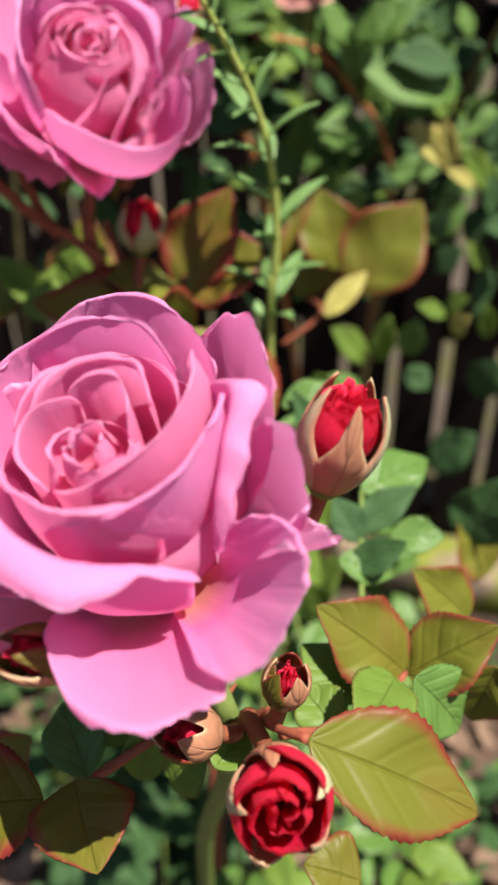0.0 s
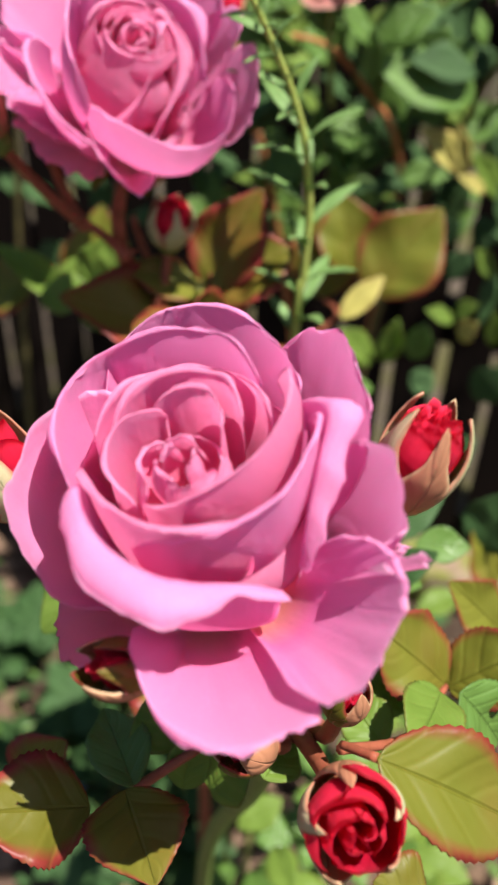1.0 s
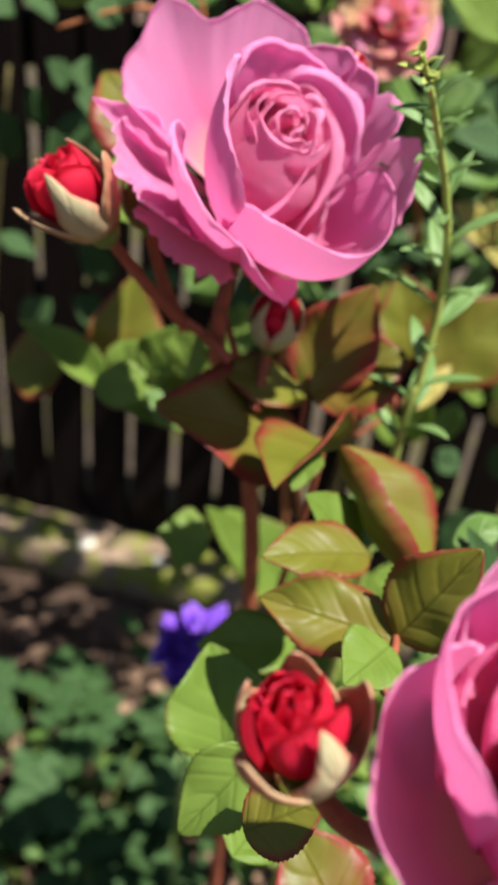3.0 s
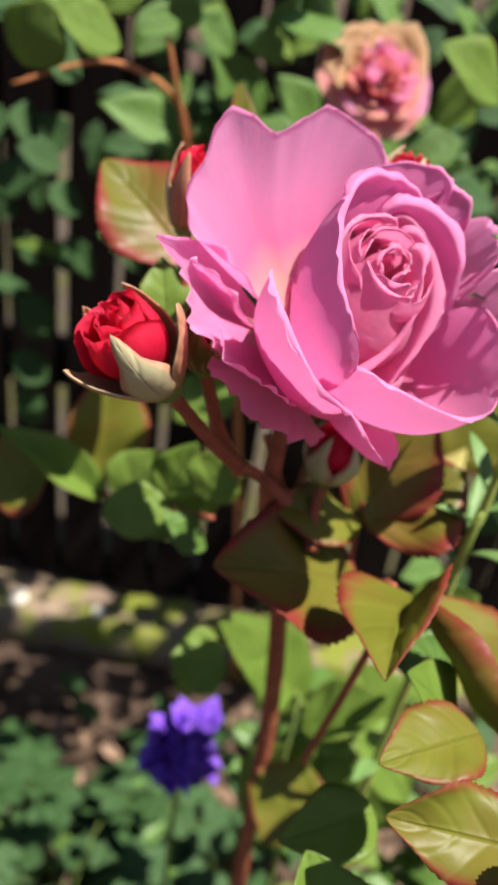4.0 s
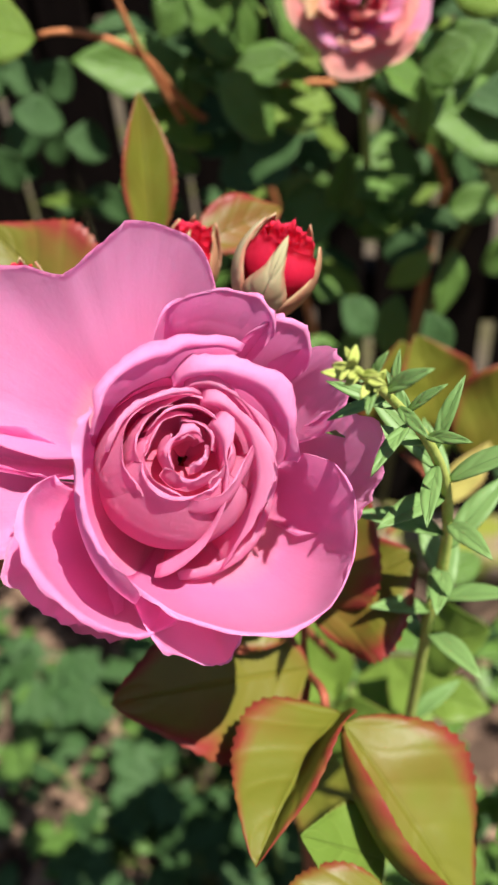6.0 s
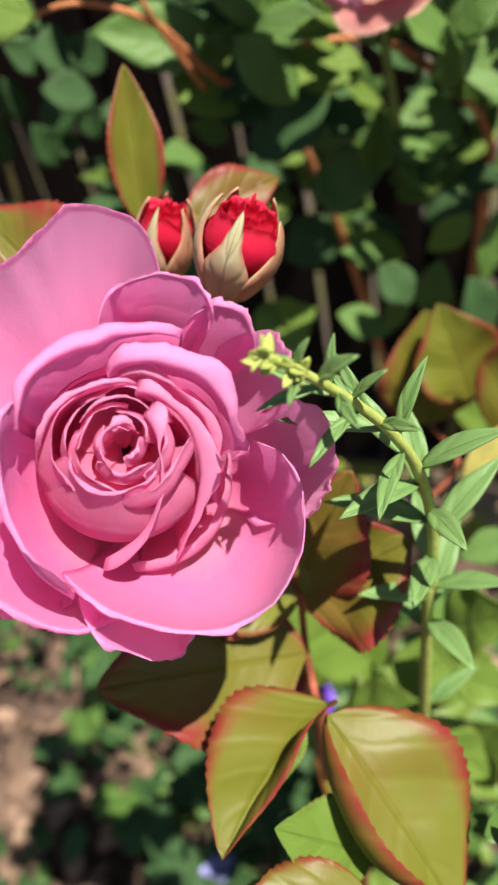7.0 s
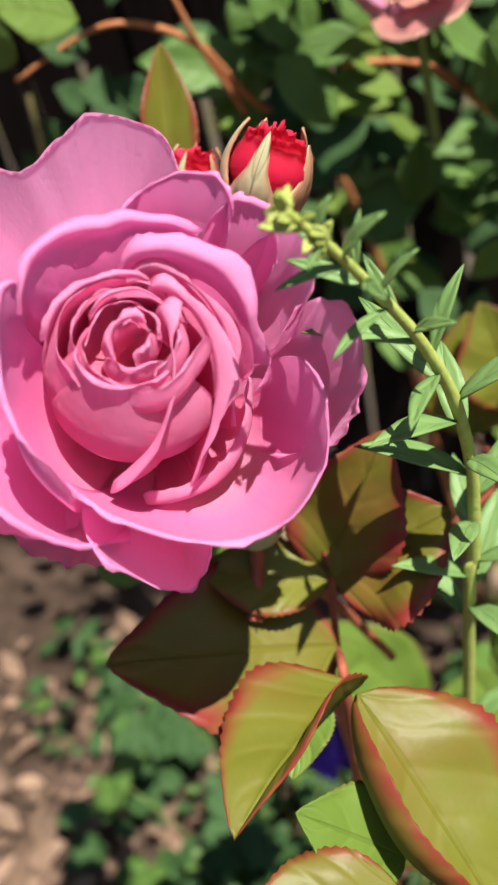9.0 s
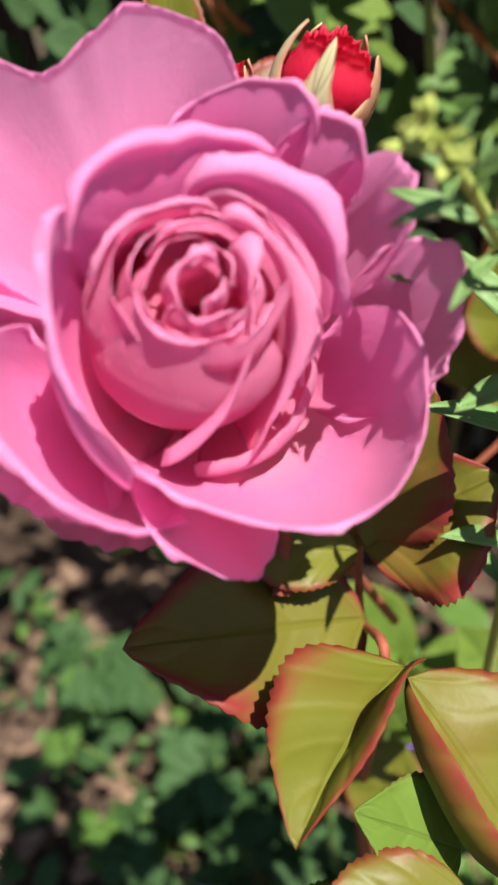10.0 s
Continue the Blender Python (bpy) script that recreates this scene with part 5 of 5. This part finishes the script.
shrub_leaf(shrub, (0.1698, 0.2200, 0.2963), (0.1954, 0.2120, 0.3323), (-0.07, -0.55, 0.83), LEAF_DEEP, 1, 0.93)
shrub_leaf(shrub, (0.1930, 0.2200, 0.3594), (0.2022, 0.2120, 0.3905), (-0.10, -0.60, 0.80), LEAF_DEEP, 1, 1.02)
shrub_leaf(shrub, (0.0236, 0.2700, 0.5808), (0.0556, 0.2620, 0.5833), (0.09, -0.79, 0.61), LEAF_GREEN, 1, 0.75)
shrub_leaf(shrub, (0.0498, 0.2800, 0.5742), (0.0717, 0.2720, 0.5851), (0.05, -0.79, 0.61), LEAF_LIME, 0, 1.03)
shrub_leaf(shrub, (0.1002, 0.2400, 0.5553), (0.0979, 0.2320, 0.5856), (-0.09, -0.77, 0.64), LEAF_GREEN, 2, 0.79)
shrub_leaf(shrub, (0.1291, 0.2700, 0.5411), (0.1430, 0.2620, 0.5819), (-0.13, -0.76, 0.64), LEAF_GREEN, 0, 1.11)
# creeper leaves by the fence: their shade is put into the dark green
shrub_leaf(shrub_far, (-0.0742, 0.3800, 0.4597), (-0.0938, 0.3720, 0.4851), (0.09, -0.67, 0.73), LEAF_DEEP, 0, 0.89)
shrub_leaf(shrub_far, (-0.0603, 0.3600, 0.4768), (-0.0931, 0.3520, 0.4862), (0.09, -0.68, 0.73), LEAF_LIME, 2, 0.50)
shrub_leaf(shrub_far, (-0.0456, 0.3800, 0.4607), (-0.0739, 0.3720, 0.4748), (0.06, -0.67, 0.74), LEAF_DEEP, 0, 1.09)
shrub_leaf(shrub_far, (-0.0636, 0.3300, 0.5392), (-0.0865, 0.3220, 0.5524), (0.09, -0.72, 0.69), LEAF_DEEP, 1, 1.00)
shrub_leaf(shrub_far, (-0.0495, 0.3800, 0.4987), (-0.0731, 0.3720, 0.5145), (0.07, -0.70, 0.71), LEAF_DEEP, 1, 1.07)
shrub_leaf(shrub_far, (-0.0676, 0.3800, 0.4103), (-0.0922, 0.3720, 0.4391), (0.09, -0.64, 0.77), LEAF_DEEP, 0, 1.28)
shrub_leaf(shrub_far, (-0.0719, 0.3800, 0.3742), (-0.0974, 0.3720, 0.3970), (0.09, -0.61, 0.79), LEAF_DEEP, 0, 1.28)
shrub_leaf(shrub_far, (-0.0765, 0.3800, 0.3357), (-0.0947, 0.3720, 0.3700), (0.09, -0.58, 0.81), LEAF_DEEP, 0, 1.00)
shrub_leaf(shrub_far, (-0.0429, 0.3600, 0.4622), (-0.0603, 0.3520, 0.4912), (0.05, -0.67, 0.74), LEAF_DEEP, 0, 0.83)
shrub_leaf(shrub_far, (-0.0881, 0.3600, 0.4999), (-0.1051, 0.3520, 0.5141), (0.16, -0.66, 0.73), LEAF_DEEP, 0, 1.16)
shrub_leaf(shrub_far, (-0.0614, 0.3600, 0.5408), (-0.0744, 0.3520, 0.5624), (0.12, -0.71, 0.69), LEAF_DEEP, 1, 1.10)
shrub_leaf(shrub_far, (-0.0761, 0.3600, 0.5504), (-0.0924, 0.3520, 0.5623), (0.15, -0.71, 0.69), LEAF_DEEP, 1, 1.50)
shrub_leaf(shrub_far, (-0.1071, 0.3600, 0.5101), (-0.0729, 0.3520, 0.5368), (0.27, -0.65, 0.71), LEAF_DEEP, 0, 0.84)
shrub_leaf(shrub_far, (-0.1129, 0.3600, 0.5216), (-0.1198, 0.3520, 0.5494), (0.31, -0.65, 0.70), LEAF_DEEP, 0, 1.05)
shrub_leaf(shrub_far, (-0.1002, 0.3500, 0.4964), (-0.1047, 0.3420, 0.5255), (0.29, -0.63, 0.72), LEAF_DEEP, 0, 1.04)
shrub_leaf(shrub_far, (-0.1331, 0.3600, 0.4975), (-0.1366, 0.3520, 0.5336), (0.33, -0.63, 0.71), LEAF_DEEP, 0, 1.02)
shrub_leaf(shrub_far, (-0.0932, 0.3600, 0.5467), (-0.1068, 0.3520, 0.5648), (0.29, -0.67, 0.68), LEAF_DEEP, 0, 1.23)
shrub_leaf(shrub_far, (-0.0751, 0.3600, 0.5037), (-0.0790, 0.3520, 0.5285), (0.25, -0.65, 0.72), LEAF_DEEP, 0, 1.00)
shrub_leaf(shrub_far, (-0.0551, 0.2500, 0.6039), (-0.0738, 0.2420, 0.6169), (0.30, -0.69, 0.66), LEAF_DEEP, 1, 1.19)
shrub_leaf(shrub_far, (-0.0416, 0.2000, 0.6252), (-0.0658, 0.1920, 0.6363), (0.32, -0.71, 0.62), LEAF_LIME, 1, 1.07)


for points, r in (([(0.044, 0.266, 0.574), (0.075, 0.27, 0.568), (0.100, 0.284, 0.545), (0.13, 0.30, 0.50), (0.14, 0.36, 0.40), (0.12, 0.42, GROUND)], (0.0012, 0.003)),):
    adopt(shrub, part("branch", tube(points, r), STEM_ORANGE))
adopt(shrub, part("branch", tube([(-0.085, 0.24, 0.60), (-0.045, 0.245, 0.612), (-0.015, 0.25, 0.60), (0.0, 0.27, 0.57), (0.05, 0.34, 0.45), (0.12, 0.42, GROUND)], (0.0007, 0.0028)), STEM_ORANGE))
adopt(shrub, part("branch", tube([(-0.02, 0.25, 0.63), (-0.012, 0.25, 0.60), (0.0, 0.27, 0.56)], (0.0010, 0.0014)), STEM_ORANGE))
adopt(shrub, part("branch", tube([(0.20, 0.25, 0.62), (0.17, 0.30, 0.52), (0.14, 0.36, 0.35), (0.12, 0.42, GROUND)], (0.0015, 0.004)), STEM_BROWN))
adopt(shrub_far, part("branch", tube([(-0.14, 0.40, 0.55), (-0.17, 0.42, 0.35), (-0.20, 0.44, GROUND)], (0.0015, 0.004)), STEM_BROWN))


def scatter(parent, count, box_lo, box_hi, size, mats, seed, keep):
    rng = random.Random(seed)
    made = 0
    while made < count:
        p = Vector([rng.uniform(a, b) for a, b in zip(box_lo, box_hi)])
        if not keep(p, rng):
            continue
        made += 1
        ln = rng.uniform(*size)
        a = rng.uniform(0, 6.2832)
        d = Vector((math.cos(a), -0.35 * rng.random(), math.sin(a) * 0.8 - 0.1)).normalized()
        face = Vector((rng.uniform(-0.3, 0.8), -0.5, rng.uniform(0.5, 1.5)))
        shrub_leaf(parent, p, p + d * ln, face, rng.choice(mats), rng.randrange(3), rng.uniform(0.85, 1.1))


def front(p):
    """How far p stands in front of the fence's slats."""
    return (FENCE + BACK * 0.05 - p).dot(BACK)


scatter(shrub, 250, (-0.02, 0.24, 0.34), (0.40, 0.47, 0.68), (0.026, 0.044), (LEAF_GREEN, LEAF_GREEN, LEAF_DEEP, LEAF_DEEP, LEAF_LIME), 3,
        lambda p, r: front(p) > 0.015 and noise.noise(p * 16) > -0.12 and p.z > 0.42)
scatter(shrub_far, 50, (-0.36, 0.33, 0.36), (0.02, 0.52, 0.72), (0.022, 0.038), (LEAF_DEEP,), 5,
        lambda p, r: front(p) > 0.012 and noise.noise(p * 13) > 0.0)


# ---- bed: ground cover, dry leaves, lupin ----
def joined_leaves(name, count, area, size, mats_of, seed, label, category, shape, lift, keep=lambda x, y: True):
    rng = random.Random(seed)
    verts, faces = [], []
    src = bmesh.new()
    src.from_mesh(shared_leaf(mats_of, shape))
    sv = [v.co.copy() for v in src.verts]
    sf = [[v.index for v in f.verts] for f in src.faces]
    luv = src.loops.layers.uv.verify()
    suv = [lp[luv].uv.copy() for f in src.faces for lp in f.loops]
    src.free()
    uvs = []
    made = 0
    while made < count:
        x, y = rng.uniform(area[0], area[1]), rng.uniform(area[2], area[3])
        if not keep(x, y):
            continue
        made += 1
        ln = rng.uniform(*size)
        m = Matrix.Translation((x, y, bed_height(x, y) + rng.uniform(*lift))) @ Euler((rng.uniform(-0.5, 0.6), rng.uniform(-0.5, 0.5), rng.uniform(0, 6.28))).to_matrix().to_4x4() @ Matrix.Diagonal((ln, ln, ln, 1))
        o = len(verts)
        verts += [m @ v for v in sv]
        faces += [[o + i for i in f] for f in sf]
        uvs += suv
    me = bpy.data.meshes.new(name)
    me.from_pydata(verts, [], faces)
    layer = me.uv_layers.new(name="UVMap")
    layer.data.foreach_set("uv", [c for p in uvs for c in p])
    me.shade_smooth()
    me.materials.append(mats_of)
    return tagged(new(name, me), label, category, kind="stuff")


def in_bed(x, y):
    return front(Vector((x, y, 0))) > 0.13


# the dark green here carries the shadow over the bed
joined_leaves("ground_cover", 320, (-0.55, 0.5, 0.0, 0.42), (0.012, 0.038), LEAF_DEEP, 11, "low dark green ground cover leaves with shade in their colour", "ground cover", 0, (0.01, 0.07), lambda x, y: in_bed(x, y) and noise.noise(Vector((x * 7, y * 7, 2))) > -0.05 and x > -0.34)
joined_leaves("ground_cover", 120, (-0.55, 0.5, -0.05, 0.40), (0.010, 0.028), LEAF_GREEN, 12, "low fresh green leaves of the bed", "ground cover", 2, (0.02, 0.09), lambda x, y: in_bed(x, y) and noise.noise(Vector((x * 7, y * 7, 2))) > 0.05 and x > -0.3)
joined_leaves("dry_leaves", 1700, (-0.55, 0.40, -0.15, 0.42), (0.005, 0.040), LITTER, 13, "brown dry leaves lying on the soil", "dry leaves", 2, (0.002, 0.02), lambda x, y: in_bed(x, y))
# shaded and sunlit undergrowth: the light difference is in the leaf colours
joined_leaves("bush_undergrowth", 120, (-0.10, 0.32, -0.12, 0.26), (0.02, 0.034), LEAF_GREEN, 14, "leaves low inside the rose bush, shade put into their darker green", "undergrowth", 0, (0.14, 0.34), lambda x, y: 0.035 < x < 0.16 and y < 0.16)
joined_leaves("bush_undergrowth", 50, (-0.08, 0.32, -0.12, 0.26), (0.02, 0.034), LEAF_LIME, 15, "leaves low inside the rose bush, sunlight put into their lime colour", "undergrowth", 0, (0.18, 0.36), lambda x, y: 0.03 < x < 0.15 and y < 0.12)


def lupin(at, tall, material, label, florets, seed, size=0.010):
    ob = thing("lupin", (at[0], at[1], GROUND), label, "lupin", "lupins")
    top = Vector(at)
    adopt(ob, part("stem", tube([top, (top.x, top.y, (top.z + GROUND) / 2), (top.x, top.y, GROUND - 0.01)], (0.0012, 0.0024)), STEM_GREEN))
    rng = random.Random(seed)
    for k in range(florets):
        f = (k + 0.5) / florets
        a = 2.4 * k
        r = (0.012 + 0.014 * math.sin(math.pi * f)) * size * 80 * rng.uniform(0.8, 1.15)
        p = top - Vector((rng.uniform(-0.4, 0.4) * tall * 0.5, 0, tall * f + rng.uniform(-0.003, 0.003)))
        d = Vector((math.cos(a), math.sin(a), 0.4)).normalized()
        bm = blade(p + d * 0.002, p + d * r * 0.85, size * rng.uniform(0.9, 1.25), Vector((0, 0, 1)), 1.0, 0.3, 0, rows=6, cols=4, seed=k)
        fl = adopt(ob, part("floret", bm, material))
        bm = blade(p + d * 0.003, p + d * r * 0.75 + Vector((0, 0, size * 0.8)), size * 0.9, -d, 0.5, 0.2, 0, rows=6, cols=4, seed=k + 1)
        adopt(ob, part("floret", bm, material))
    return ob


def lobed_leaf(size, seed):
    """A palmate leaf of five toothed lobes."""
    bm = bmesh.new()
    for k in range(5):
        a = radians(-84 + 42 * k)
        d = Vector((math.sin(a), math.cos(a), 0.05))
        tmp = blade((0, 0, 0), d * size * (1.0 if k in (1, 2, 3) else 0.8), size * 0.56, (0, 0, 1), 0.2, 0.15, 6, 0.10, rows=9, cols=4, wide=0.6, seed=seed + k, thick=0.0004)
        me = bpy.data.meshes.new("lobe")
        tmp.to_mesh(me)
        tmp.free()
        bm.from_mesh(me)
        bpy.data.meshes.remove(me)
    return bm


def cranesbill(at, count, spread, seed, label):
    ob = thing("cranesbill", (at[0], at[1], bed_height(at[0], at[1])), label, "plant", "cranesbill clumps")
    rng = random.Random(seed)
    shared = None
    for k in range(count):
        a, r = rng.uniform(0, 6.2832), spread * math.sqrt(rng.random())
        p = Vector((math.cos(a) * r, math.sin(a) * r, rng.uniform(0.03, 0.085)))
        adopt(ob, part("stalk", tube([ob.location, ob.location + p * 0.6 + Vector((0, 0, 0.01)), ob.location + p], (0.0008, 0.0007), 5), STEM_GREEN))
        if shared is None:
            leaf = part("leaf", lobed_leaf(0.034, seed), LEAF_GREEN if seed == 24 else LEAF_DEEP, ob)
            shared = leaf.data
        else:
            leaf = new("leaf", shared)
            leaf.parent = ob
        leaf.matrix_local = Matrix.Translation(p) @ Euler((rng.uniform(-0.5, 0.3), rng.uniform(-0.4, 0.4), a - 1.57)).to_matrix().to_4x4() @ Matrix.Scale(rng.uniform(0.7, 1.25), 4)


for k, (x, y, c) in enumerate(((-0.13, 0.27, 12), (-0.06, 0.20, 12), (0.0, 0.24, 10), (-0.15, 0.20, 8), (0.06, 0.20, 10), (-0.20, 0.30, 8), (-0.05, 0.10, 12), (-0.02, 0.03, 9), (-0.10, 0.14, 9))):
    cranesbill((x, y), c, 0.055, 21 + k, "low cranesbill clump with lobed dark green leaves" if k != 3 else "low cranesbill clump with lobed fresh green leaves")

lupin((-0.001, 0.116, 0.318), 0.046, PURPLE, "violet-purple lupin spike low behind the rose bush", 44, 1, 0.014)
lupin((0.036, 0.052, 0.352), 0.014, PURPLE, "small purple lupin floret cluster among the leaves", 8, 2, 0.008)
lupin((-0.092, 0.100, 0.045), 0.014, BLUISH, "pale blue floret cluster low in the bed", 8, 3, 0.010)
